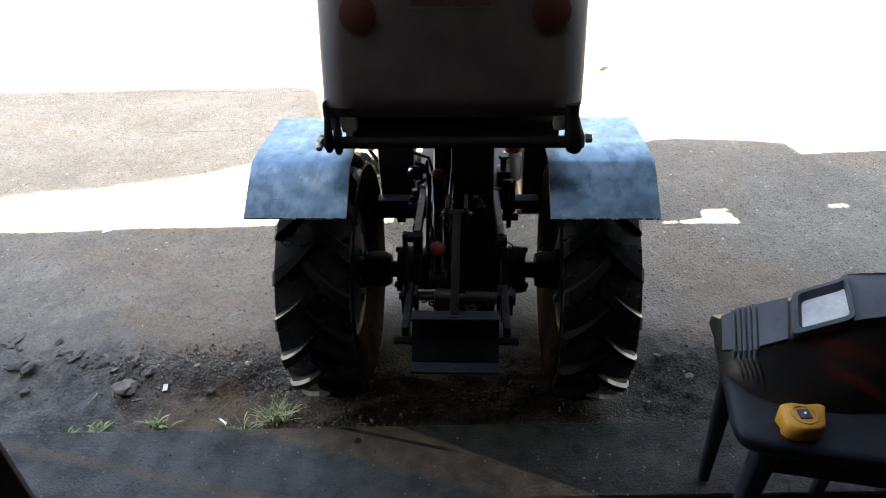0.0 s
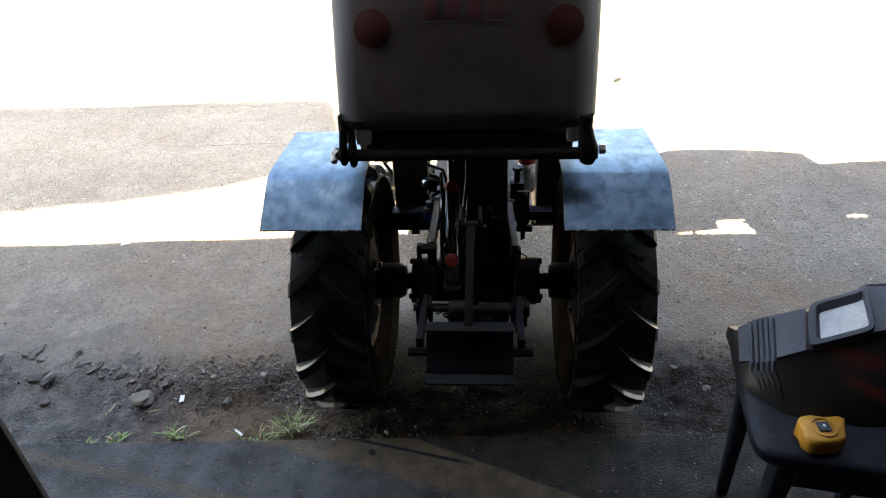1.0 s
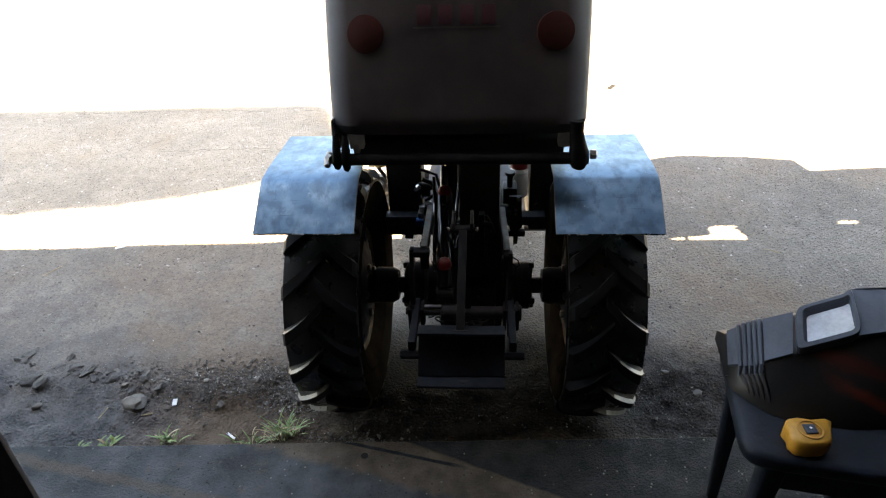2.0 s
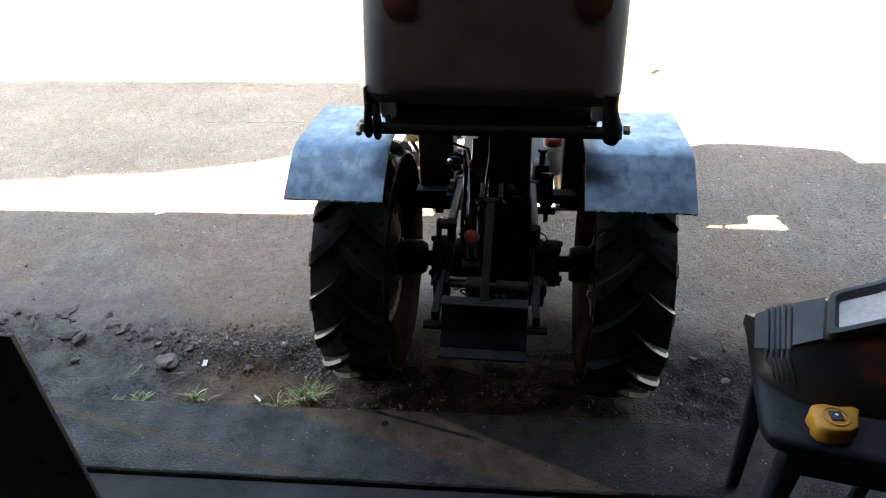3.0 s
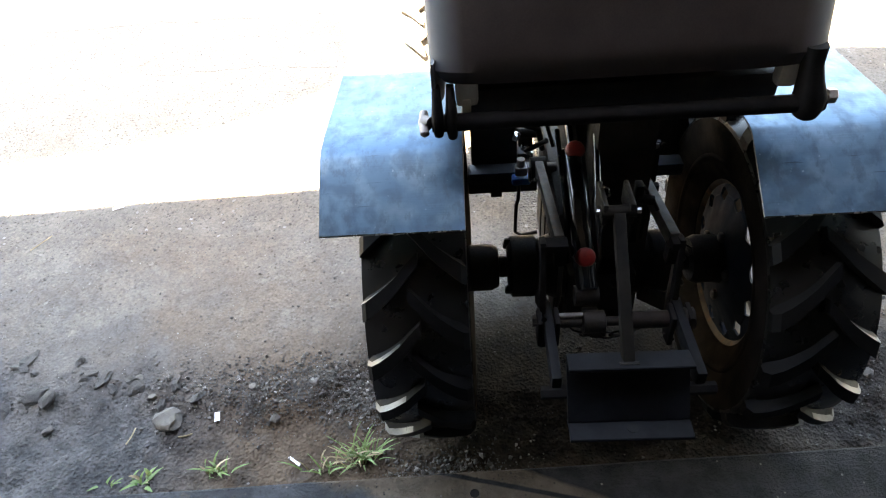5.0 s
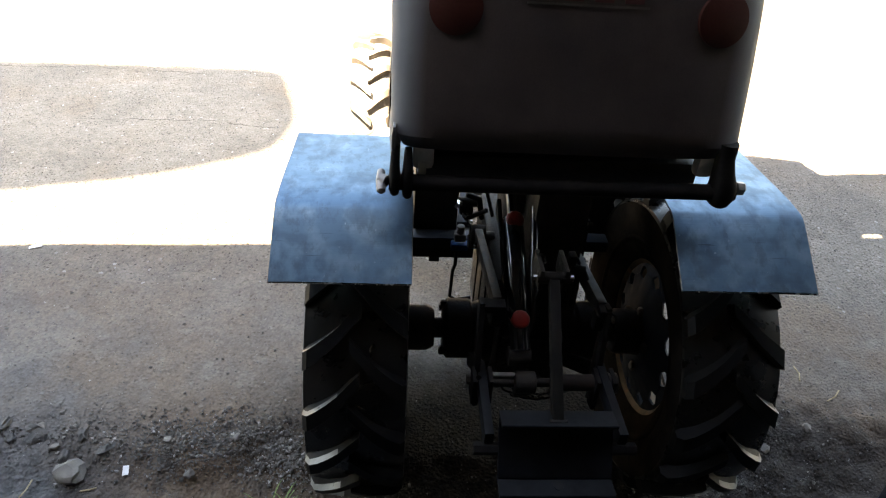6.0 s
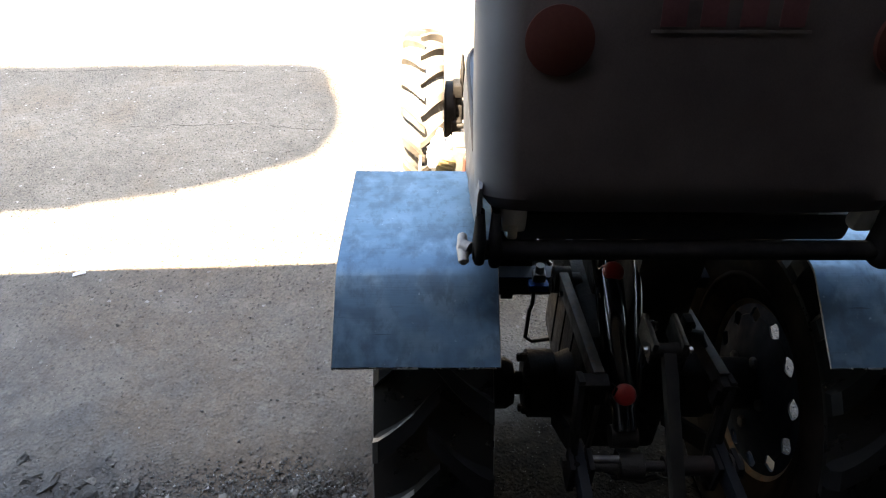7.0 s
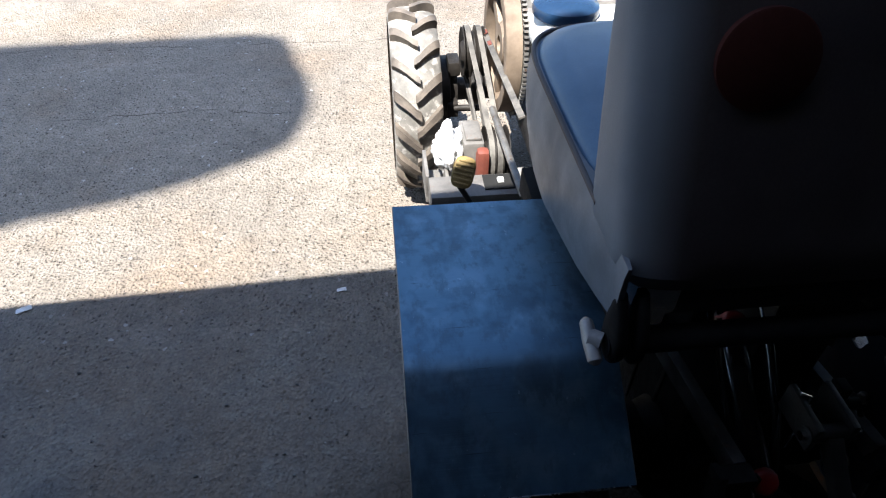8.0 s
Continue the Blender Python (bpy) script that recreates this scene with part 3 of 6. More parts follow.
# ---- mesh helpers ----
class Shape:
    """Collects vertices and faces of one mesh."""

    def __init__(self):
        self.v, self.f = [], []

    def add(self, verts, faces):
        k = len(self.v)
        self.v += [tuple(p) for p in verts]
        self.f += [tuple(i + k for i in f) for f in faces]
        return self

    def box(self, lo, hi, bevel=0.0, turn=None):
        bm = bmesh.new()
        lo, hi = Vector(lo), Vector(hi)
        bmesh.ops.create_cube(bm, size=1.0, matrix=Matrix.Translation((lo + hi) / 2) @ Matrix.Diagonal((*(hi - lo), 1)))
        if bevel:
            bmesh.ops.bevel(bm, geom=bm.edges[:], offset=bevel, segments=2, affect="EDGES", profile=0.6)
        if turn:
            bmesh.ops.transform(bm, matrix=turn, verts=bm.verts[:])
        return self.grab(bm)

    def grab(self, bm):
        bm.verts.index_update()
        self.add([v.co for v in bm.verts], [[v.index for v in f.verts] for f in bm.faces])
        bm.free()
        return self

    def rings(self, loops, closed=False, caps=True, cyclic=True):
        """Bridges loops of equal length; cyclic: each loop is a ring."""
        n = len(loops[0])
        verts = [p for lp in loops for p in lp]
        faces = []
        count = len(loops) if closed else len(loops) - 1
        for i in range(count):
            a, b = i * n, ((i + 1) % len(loops)) * n
            for j in range(n if cyclic else n - 1):
                j2 = (j + 1) % n
                faces.append((a + j, a + j2, b + j2, b + j))
        if caps and not closed and cyclic:
            faces.append(tuple(range(n - 1, -1, -1)))
            faces.append(tuple(range((len(loops) - 1) * n, len(loops) * n)))
        return self.add(verts, faces)

    def tube(self, points, r, seg=12, caps=True):
        """A round bar along points; r: one radius or one a point."""
        pts = [Vector(p) for p in points]
        rs = r if isinstance(r, (list, tuple)) else [r] * len(pts)
        loops = []
        side = None
        for i, p in enumerate(pts):
            d = (pts[min(i + 1, len(pts) - 1)] - pts[max(i - 1, 0)]).normalized()
            if side is None:
                side = d.orthogonal().normalized()
            side = (side - d * side.dot(d)).normalized()
            up = d.cross(side)
            loops.append([p + rs[i] * (math.cos(a) * side + math.sin(a) * up) for a in [2 * math.pi * k / seg for k in range(seg)]])
        return self.rings(loops, caps=caps)

    def lathe(self, centre, axis, profile, seg=40, closed=False):
        """Turns (along, radius) pairs about an axis."""
        c, ax = Vector(centre), Vector(axis).normalized()
        s = ax.orthogonal().normalized()
        u = ax.cross(s)
        loops = [[c + ax * a + max(r, 1e-4) * (math.cos(t) * s + math.sin(t) * u) for t in [2 * math.pi * k / seg for k in range(seg)]] for a, r in profile]
        return self.rings(loops, closed=closed, caps=not closed)

    def bar(self, p0, p1, width, thick, side=(1, 0, 0), bevel=0.0015):
        """A flat bar from p0 to p1; side: the direction of its thickness."""
        p0, p1 = Vector(p0), Vector(p1)
        d = (p1 - p0).normalized()
        s = Vector(side)
        s = (s - d * s.dot(d)).normalized()
        w = d.cross(s)
        m = Matrix((s, w, d)).transposed().to_4x4()
        m.translation = (p0 + p1) / 2
        h = (p1 - p0).length / 2
        return self.box((-thick / 2, -width / 2, -h), (thick / 2, width / 2, h), bevel, m)

    def mesh(self, name, material, smooth=True, angle=38):
        me = bpy.data.meshes.new(name)
        me.from_pydata(self.v, [], self.f)
        bm = bmesh.new()
        bm.from_mesh(me)
        bmesh.ops.recalc_face_normals(bm, faces=bm.faces[:])
        if smooth:
            lim = radians(angle)
            for e in bm.edges:
                e.smooth = len(e.link_faces) == 2 and e.calc_face_angle(0) < lim
            for f in bm.faces:
                f.smooth = True
        bm.to_mesh(me)
        bm.free()
        me.materials.append(material)
        return me


def part(name, shape, material, parent, label="", smooth=True, angle=38):
    """One mesh under a thing or a part, in world coordinates."""
    ob = new(name, shape.mesh(name, material, smooth, angle))
    ob.parent = parent
    ob.matrix_parent_inverse = Matrix.Translation(-base_of(parent))
    if label:
        ob["label"] = label
    return ob


def base_of(ob):
    return Vector(ob.location) if ob.type == "EMPTY" else Vector((0, 0, 0))


def thing(name, at, label, category, group="", kind=""):
    ob = new(name)
    ob.location = at
    ob.empty_display_size = 0.05
    return tagged(ob, label, category, group, kind)


def solid(name, shape, material, label, category, group="", kind="", smooth=True, angle=38):
    return tagged(new(name, shape.mesh(name, material, smooth, angle)), label, category, group, kind)


def blob(rng, centre, size, rough=0.25, sub=1):
    """A broken stone."""
    bm = bmesh.new()
    bmesh.ops.create_icosphere(bm, subdivisions=sub, radius=1.0)
    seed = Vector((rng.random() * 50, rng.random() * 50, rng.random() * 50))
    turn = Euler((rng.random() * 0.5, rng.random() * 0.5, rng.random() * 6.3)).to_matrix()
    for v in bm.verts:
        k = 1 + rough * 2 * noise.noise(v.co * 1.3 + seed)
        v.co = Vector(centre) + turn @ Vector((v.co.x * size[0] * k, v.co.y * size[1] * k, v.co.z * size[2] * k))
    return bm


# ---- the setting ----
SLANT = 0.043                                        # the building is turned a little against the tractor
SL_FRONT, SL_BACK = 1.172, 0.972                     # threshold's edges at x = 0


def ground_height(x, y):
    h = 0.006 * noise.noise((x * 3, y * 3, 0)) + 0.003 * noise.noise((x * 14, y * 14, 3))
    edge = 1.42 + 0.10 * noise.noise((x * 2.2, 7.1, 0)) + 0.05 * noise.noise((x * 9, 2.3, 0))
    near = max(0.0, min(1.0, (edge - y) / 0.05))
    side = max(0.0, min(1.0, (abs(x) - 0.40) / 0.12))
    h -= 0.020 * near * side
    lumps = max(0.0, 1 - abs(y - edge) / 0.12) * side
    h += lumps * (0.014 * noise.noise((x * 13, y * 13, 2)) + 0.008 * noise.noise((x * 28, y * 28, 6)))
    h += near * (0.011 * noise.noise((x * 9, y * 9, 5)) + 0.009 * noise.noise((x * 24, y * 24, 9)) + 0.004 * noise.noise((x * 55, y * 55, 2)))
    if x > 0.40 and y < 1.62:
        k = min(1.0, (x - 0.40) / 0.1) * min(1.0, (1.62 - y) / 0.15)
        h += k * (0.013 * noise.noise((x * 22, y * 22, 4)) + 0.010 * noise.noise((x * 47, y * 47, 8)))
    if y < 1.28:
        h = min(h, 0.02)
    return h


def build_ground():
    xs = np.concatenate([[-400, -120, -40, -15, -7, -4.5, -3.2, -2.5], np.arange(-2.1, 2.1, 0.016), [2.5, 3.2, 4.5, 7, 15, 40, 120, 400]])
    ys = np.concatenate([[-400, -120, -40, -15, -7, -3, 0, 0.9], np.arange(1.05, 2.3, 0.016), np.arange(2.34, 4.2, 0.06), [4.6, 5.4, 7, 10, 15, 30, 60, 150, 400]])
    verts = []
    for y in ys:
        for x in xs:
            inside = abs(x) < 2.2 and 1.0 < y < 4.3
            verts.append((x, y, ground_height(x, y) if inside else (-0.05 if y < 1.0 else 0.0)))
    n = len(xs)
    faces = [(j * n + i, j * n + i + 1, (j + 1) * n + i + 1, (j + 1) * n + i) for j in range(len(ys) - 1) for i in range(n - 1)]
    sh = Shape().add(verts, faces)
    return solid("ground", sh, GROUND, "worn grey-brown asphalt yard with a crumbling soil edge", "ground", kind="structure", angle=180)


build_ground()


def slanted(sh):
    """Turns a shape built along x into the building's direction."""
    sh.v = [(x, y + SLANT * x, z) for x, y, z in sh.v]
    return sh


sh = Shape()
prof = [(SL_FRONT, -0.06), (SL_FRONT, 0.054), (SL_FRONT - 0.006, 0.060), (SL_BACK + 0.004, 0.060), (SL_BACK, 0.056), (SL_BACK, -0.06)]
sh.rings([[(x, y + 0.0015 * noise.noise((x * 6, y * 3, 0)), z + (0.0015 * noise.noise((x * 5, y * 9, 4)) if z > 0 else 0)) for y, z in prof] for x in np.arange(-2.6, 2.61, 0.05)])
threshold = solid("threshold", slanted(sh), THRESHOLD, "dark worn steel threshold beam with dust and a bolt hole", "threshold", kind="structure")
sh = Shape().lathe((-0.214, 1.118, 0.0595), (0, 0, 1), [(0, 0.012), (0.0022, 0.0115), (0.0022, 0.0085), (0.0006, 0.008)], 20)
part("hole_rim", sh, THRESHOLD, threshold)
part("bolt_hole", Shape().lathe((-0.214, 1.118, 0.0605), (0, 0, 1), [(0, 0.0086), (0.0006, 0.0086)], 20), HOLE, threshold, "dark bolt hole")
sh = slanted(Shape().box((-2.6, -4.0, -0.10), (2.6, SL_BACK - 0.007, 0.050)))
solid("floor", sh, CONCRETE, "dirty dark concrete workshop floor", "floor", kind="structure")

# unseen walls and ceiling, added to close the workshop and hold back light
WALL_Y0, WALL_Y1 = 0.92, 1.12
sh = slanted(Shape().box((-2.6, WALL_Y0, 0.0), (-1.95, WALL_Y1, 2.35)).box((1.02, WALL_Y0, 0.0), (2.6, WALL_Y1, 2.35)).box((-1.95, WALL_Y0, 2.15), (1.02, WALL_Y1, 2.35)))
solid("wall_front", sh, DARK_WALL, "unseen dark workshop wall added round the wide gateway", "wall", kind="structure", smooth=False)
for name, lo, hi in (("wall_left", (-2.75, -4.0, 0.0), (-2.6, WALL_Y1, 2.35)), ("wall_right", (2.6, -4.0, 0.0), (2.75, WALL_Y1, 2.35)),
                     ("wall_back", (-2.75, -4.15, 0.0), (2.75, -4.0, 2.35))):
    solid(name, slanted(Shape().box(lo, hi)), DARK_WALL, "unseen dark inner workshop wall, added to close the room", "wall", kind="structure", smooth=False)
solid("ceiling", slanted(Shape().box((-2.75, -4.15, 2.351), (2.75, WALL_Y1, 2.39))), DARK_WALL, "dark workshop ceiling", "ceiling", kind="structure", smooth=False)

EAVE_Z = 2.40
DROP = Vector((SUN.x, SUN.y, 0)) / SUN.z             # horizontal way towards the sun per metre of height


def overhead(points, z, name, label, material=ROOFING):
    """A flat sheet overhead whose outline falls on the given places of the yard."""
    sh = Shape()
    top = [(x + DROP.x * z, y + DROP.y * z) for x, y in points]
    sh.rings([[(x, y, z) for x, y in top], [(x, y, z + 0.012) for x, y in top]])
    return solid(name, sh, material, label, "awning", kind="structure", smooth=False)


def rounded(points, steps=5, seed=0.0, wobble=0.0):
    """Softens a closed outline by cutting its corners, and frays it a little."""
    for _ in range(steps):
        out = []
        for a, b in zip(points, points[1:] + points[:1]):
            out += [(0.75 * a[0] + 0.25 * b[0], 0.75 * a[1] + 0.25 * b[1]), (0.25 * a[0] + 0.75 * b[0], 0.25 * a[1] + 0.75 * b[1])]
        points = out
    return [(x + wobble * noise.noise((x * 9, y * 9, seed)), y + wobble * noise.noise((x * 9, y * 9, seed + 5))) for x, y in points]


# eave of the roof, and two unseen sheets added to cast the yard's shadows
overhead([(-6.0, 1.0), (6.0, 1.5), (6.0, 2.455), (1.55, 2.234), (1.48, 2.253), (1.30, 2.251), (1.10, 2.21), (1.02, 2.143), (0.60, 2.138), (0.50, 2.178), (-6.0, 1.855)], EAVE_Z, "roof_eave", "grey roofing sheet over the gateway")
sheet = rounded([(-7.0, 1.3), (-1.83, 2.305), (-1.1, 2.475), (-0.72, 2.69), (-0.655, 2.88), (-0.655, 3.08), (-0.725, 3.28), (-0.77, 3.48), (-0.86, 3.555), (-1.6, 3.52), (-7.0, 3.36)], 4, 1.0, 0.012)
for tip in ((-0.755, 3.525), (-0.695, 2.735)):       # tips set to match the shadow's outline
    k = min(range(len(sheet)), key=lambda i: math.dist(sheet[i], tip))
    sheet[k] = tip
overhead(sheet,
         9.5, "shadow_sheet_left", "unseen rounded sheet added to cast the left yard shadow", THIN_SHADOW_SHEET)
overhead([(0.62, 2.10), (0.722, 2.12), (0.727, 2.150), (0.775, 2.157), (0.778, 2.12), (0.787, 2.12), (0.790, 2.158), (0.876, 2.174), (0.880, 2.222), (0.911, 2.239), (0.995, 2.240), (0.966, 2.223),
          (0.988, 2.204), (0.982, 2.191), (0.998, 2.171), (0.990, 2.12), (1.10, 2.16), (1.345, 2.235), (1.36, 2.266), (1.385, 2.272), (1.425, 2.272), (1.43, 2.24), (1.58, 2.22),
          (1.61, 2.285), (1.74, 2.30), (1.78, 2.23), (6.0, 2.4), (6.0, 2.9), (1.79, 2.72), (1.60, 2.70), (1.43, 2.68), (1.40, 2.79), (1.2, 2.83), (0.95, 2.84), (0.83, 2.82), (0.62, 2.70)],
         1.75, "shadow_sheet_right", "unseen ragged sheet added to cast the right yard shadow and sun spots")


# ---- the tractor ----
tractor = thing("mini_tractor", (0.01, 1.44, 0.0), "home-built articulated mini tractor with bare steel fenders parked at the gateway", "tractor")
AX_Y, AX_Z = 1.44, 0.298


def tyre_shape(centre, R, W, lugs, flare, lug_h=0.015, start=0.0, rim_r=0.155, crown=0.006):
    """Carcass and chevron lugs of a farm tyre whose axle lies along x; flare: +1 or -1, the way the lugs point."""
    cx, cy, cz = centre
    sh = Shape()
    rc = R - lug_h
    hw = W / 2
    half = [(0.58, rim_r), (0.66, rim_r + 0.012), (0.80, rim_r + 0.032), (0.825, rim_r + 0.038), (0.865, rim_r + 0.040), (0.875, rim_r + 0.045), (0.855, rim_r + 0.048), (0.895, rim_r + 0.056), (0.95, rim_r + (rc - rim_r) * 0.58), (0.98, rim_r + (rc - rim_r) * 0.72), (0.97, rc - 0.010 - crown), (0.95, rc - 0.004 - crown), (0.84, rc - 0.003 - crown * 0.72), (0.66, rc - crown * 0.45), (0.45, rc + 0.002 - crown * 0.2), (0.2, rc + 0.004 - crown * 0.05)]
    prof = [(-hw * a, r) for a, r in half] + [(0, rc + 0.004)] + [(hw * a, r) for a, r in half[::-1]] + [(0, rim_r - 0.008)]
    sh.lathe(centre, (1, 0, 0), prof, 56, closed=True)

    def put(u, ang, r):
        return (cx + u, cy + r * math.cos(ang), cz + r * math.sin(ang))

    flank = Shape()
    for k in range(lugs):
        for sgn in (-1, 1):
            a0 = start + 2 * math.pi * (k + (0.5 if sgn > 0 else 0.0)) / lugs
            loops = []
            for s in (-0.10, 0.10, 0.30, 0.50, 0.70, 0.86, 0.955):
                u = sgn * hw * s
                swing = flare * (0.084 if flare > 0 else 0.058) * max(s, 0) ** (0.68 if flare > 0 else 0.85) / R
                half = (0.0105 + 0.0045 * s) * (1.0 if flare > 0 else 0.80) / R
                drop = crown * max(s, 0.0) ** 2
                top = R - drop - ((0.012 if flare > 0 else 0.008) if s > 0.9 else 0.002 if s > 0.8 else 0.0)
                bot = rc - drop - (0.006 if s < 0.9 else 0.020)
                a = a0 + swing
                up, dn = (1.12 + 0.20 * max(s, 0) if flare > 0 else 1.45), 1.2
                loops.append([put(u, a - half * (up + 0.25), bot), put(u, a - half * (1 + (up - 1) * 0.5), bot + (top - bot) * 0.58), put(u, a - half, top), put(u, a + half, top), put(u, a + half * dn, bot)])
            flank.rings(loops)
    return sh, flank


def wheel_disc(centre, side, r, hole_r, holes, depth, phase=0.0):
    """A pressed disc with round vent holes between an inner and an outer ring; side: the way of its hub."""
    cx, cy, cz = centre
    sh = Shape()
    seg = holes * 12
    hr = hole_r * 0.105

    def at(u, a, rad):
        return (cx + side * u, cy + rad * math.cos(a + phase), cz + rad * math.sin(a + phase))

    th = [2 * math.pi * k / seg for k in range(seg)]
    ringpts = [[at(u, a, rad) for a in th] for u, rad in ((depth, 0.03), (depth * 1.08, 0.070), (depth * 0.75, hole_r - hr * 1.9))]
    hole_in, hole_out = [], []
    for a in th:
        step = 2 * math.pi / holes
        d = (a + step / 2) % step - step / 2
        x = d * hole_r
        h = math.sqrt(max(hr * hr - x * x, 0.0))
        hole_in.append(at(depth * 0.62, a, hole_r - max(h, 0.0008)))
        hole_out.append(at(depth * 0.55, a, hole_r + max(h, 0.0008)))
    outer = [[at(depth * 0.40, a, hole_r + hr * 1.6) for a in th], [at(-0.004, a, r) for a in th]]
    sh.rings(ringpts + [hole_in], caps=False)
    sh.rings([hole_out] + outer, caps=False)
    k_in, k_out = 3 * seg, 4 * seg
    for k in range(seg):                              # bridges between the holes
        step = 2 * math.pi / holes
        d = (th[k] + step / 2) % step - step / 2
        d2 = (th[(k + 1) % seg] + step / 2) % step - step / 2
        if abs(d * hole_r) >= hr * 0.98 and abs(d2 * hole_r) >= hr * 0.98:
            sh.f.append((k_in + k, k_in + (k + 1) % seg, k_out + (k + 1) % seg, k_out + k))
    return sh


def wheel(name, centre, hub_side, R, W, rubber, lugs, flare, start, label, rim_r=0.155, crown=0.006):
    """hub_side: +1 when the axle comes from +x."""
    cx, cy, cz = centre
    hw = W / 2
    rim = Shape()
    inn = 0.004
    half = [(0.62, rim_r + 0.010), (0.56, rim_r + 0.012), (0.53, rim_r - 0.002), (0.30, rim_r - 0.010)]
    inner = [(0.28, rim_r - 0.016), (0.50, rim_r - 0.008), (0.59, rim_r + 0.004)]
    prof = [(-hw * a, r) for a, r in half] + [(0, rim_r - 0.013)] + [(hw * a, r) for a, r in half[::-1]]
    prof += [(hw * a, r) for a, r in inner[::-1]] + [(0, rim_r - 0.019)] + [(-hw * a, r) for a, r in inner]
    rim.lathe(centre, (1, 0, 0), prof, 56, closed=True)
    w = part(name, rim, RIM, tractor, label)
    carcass, tread = tyre_shape(centre, R, W, lugs, flare, 0.019 if flare > 0 else 0.020, start=start, rim_r=rim_r, crown=crown)
    tyre = part("tyre", carcass, rubber[0], w, "black rubber farm tyre", angle=50)
    tyre.data.materials.append(SIDEWALL)
    for f in tyre.data.polygons:
        rad = math.hypot(f.center.y - cy, f.center.z - cz)
        f.material_index = 1 if rad < R - 0.036 - crown else 0
    lug_mesh = part("tread", tread, rubber[1], w, "chevron tread lugs; rear ones with sky glints painted pale", angle=32)
    lug_mesh.data.materials.append(LUG_GLINT)
    for k, f in enumerate(lug_mesh.data.polygons):    # sky glint painted pale on walls that face up behind the axle
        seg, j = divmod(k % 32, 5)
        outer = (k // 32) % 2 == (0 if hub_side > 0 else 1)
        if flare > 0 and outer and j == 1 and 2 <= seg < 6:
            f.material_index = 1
    disc = wheel_disc((cx + hub_side * 0.026, cy, cz), hub_side, rim_r - 0.013, rim_r * 0.82, 12, 0.030, radians(25))
    d = part("wheel_disc", disc, DISC, w, "grey pressed disc with round vent holes")
    sol = d.modifiers.new("thickness", "SOLIDIFY")
    sol.thickness = 0.004
    hub = Shape().lathe((cx + hub_side * 0.02, cy, cz), (hub_side, 0, 0), [(0.004, 0.040), (0.034, 0.042), (0.038, 0.038), (0.06, 0.036)], 28)
    part("hub", hub, GREASY, w)
    for k in range(5):
        a = 2 * math.pi * k / 5 + 0.3
        c = Vector((cx + hub_side * 0.050, cy + 0.058 * math.cos(a), cz + 0.062 * math.sin(a)))
        part("wheel_bolt", Shape().lathe(c, (hub_side, 0, 0), [(0, 0.010), (0.014, 0.010), (0.016, 0.007)], 6), BARE_BAR, w, smooth=False)
    return w


RW = 0.165
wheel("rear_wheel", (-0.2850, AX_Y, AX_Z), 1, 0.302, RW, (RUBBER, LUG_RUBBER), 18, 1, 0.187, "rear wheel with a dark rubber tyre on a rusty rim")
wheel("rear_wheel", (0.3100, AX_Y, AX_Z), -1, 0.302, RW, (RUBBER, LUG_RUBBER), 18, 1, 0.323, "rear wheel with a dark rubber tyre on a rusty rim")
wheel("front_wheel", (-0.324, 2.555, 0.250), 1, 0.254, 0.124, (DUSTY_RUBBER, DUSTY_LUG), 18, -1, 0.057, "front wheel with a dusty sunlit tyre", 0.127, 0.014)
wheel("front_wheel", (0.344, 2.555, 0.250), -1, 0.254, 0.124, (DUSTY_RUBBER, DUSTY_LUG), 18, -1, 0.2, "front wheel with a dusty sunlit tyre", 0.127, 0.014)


def fender(x0, x1, label):
    """A bent sheet: a sloping rear flap, a soft bend and a nearly level top that dips again in front."""
    line = [(1.238, 0.583), (1.275, 0.6085), (1.312, 0.6335), (1.332, 0.6465), (1.340, 0.6505), (1.350, 0.6525), (1.385, 0.6535), (1.43, 0.6525), (1.50, 0.649), (1.585, 0.644)]
    sh = Shape()
    xs = [x0 + (x1 - x0) * i / 10 for i in range(11)]
    up, dn = [], []
    for y, z in line:
        wob = [0.0022 * noise.noise((x * 9, y * 8, x0)) for x in xs]
        up.append([(x, y, z + w) for x, w in zip(xs, wob)])
        dn.append([(x, y + 0.001, z + w - 0.003) for x, w in zip(xs, wob)])
    sh.rings([u + d[::-1] for u, d in zip(up, dn)])
    f = part("fender", sh, SHEET, tractor, label, angle=50)
    rear = [Vector(p) + Vector((0, -0.0004, -0.0015)) for p in up[0]]
    part("cut_edge", Shape().tube(rear, 0.0013, 6), CHROME, f, "bright cut edge of the sheet")
    for k in (0, -1):
        rim = [Vector(row[k]) + Vector((0, 0.0005, -0.0014)) for row in up]
        part("cut_edge", Shape().tube(rim, 0.0012, 6), BARE_BAR, f, "bright cut edge of the sheet")
    return f


fl = fender(-0.408, -0.204, "bare bluish sheet-steel fender with scratches")
fr = fender(0.1985, 0.4085, "bare bluish sheet-steel fender with stains")
for f, x in ((fl, -0.222), (fr, 0.222)):
    part("fender_bracket", Shape().box((x - 0.012, 1.575, 0.600), (x + 0.012, 1.66, 0.640), 0.003), DULL_BLACK, f)


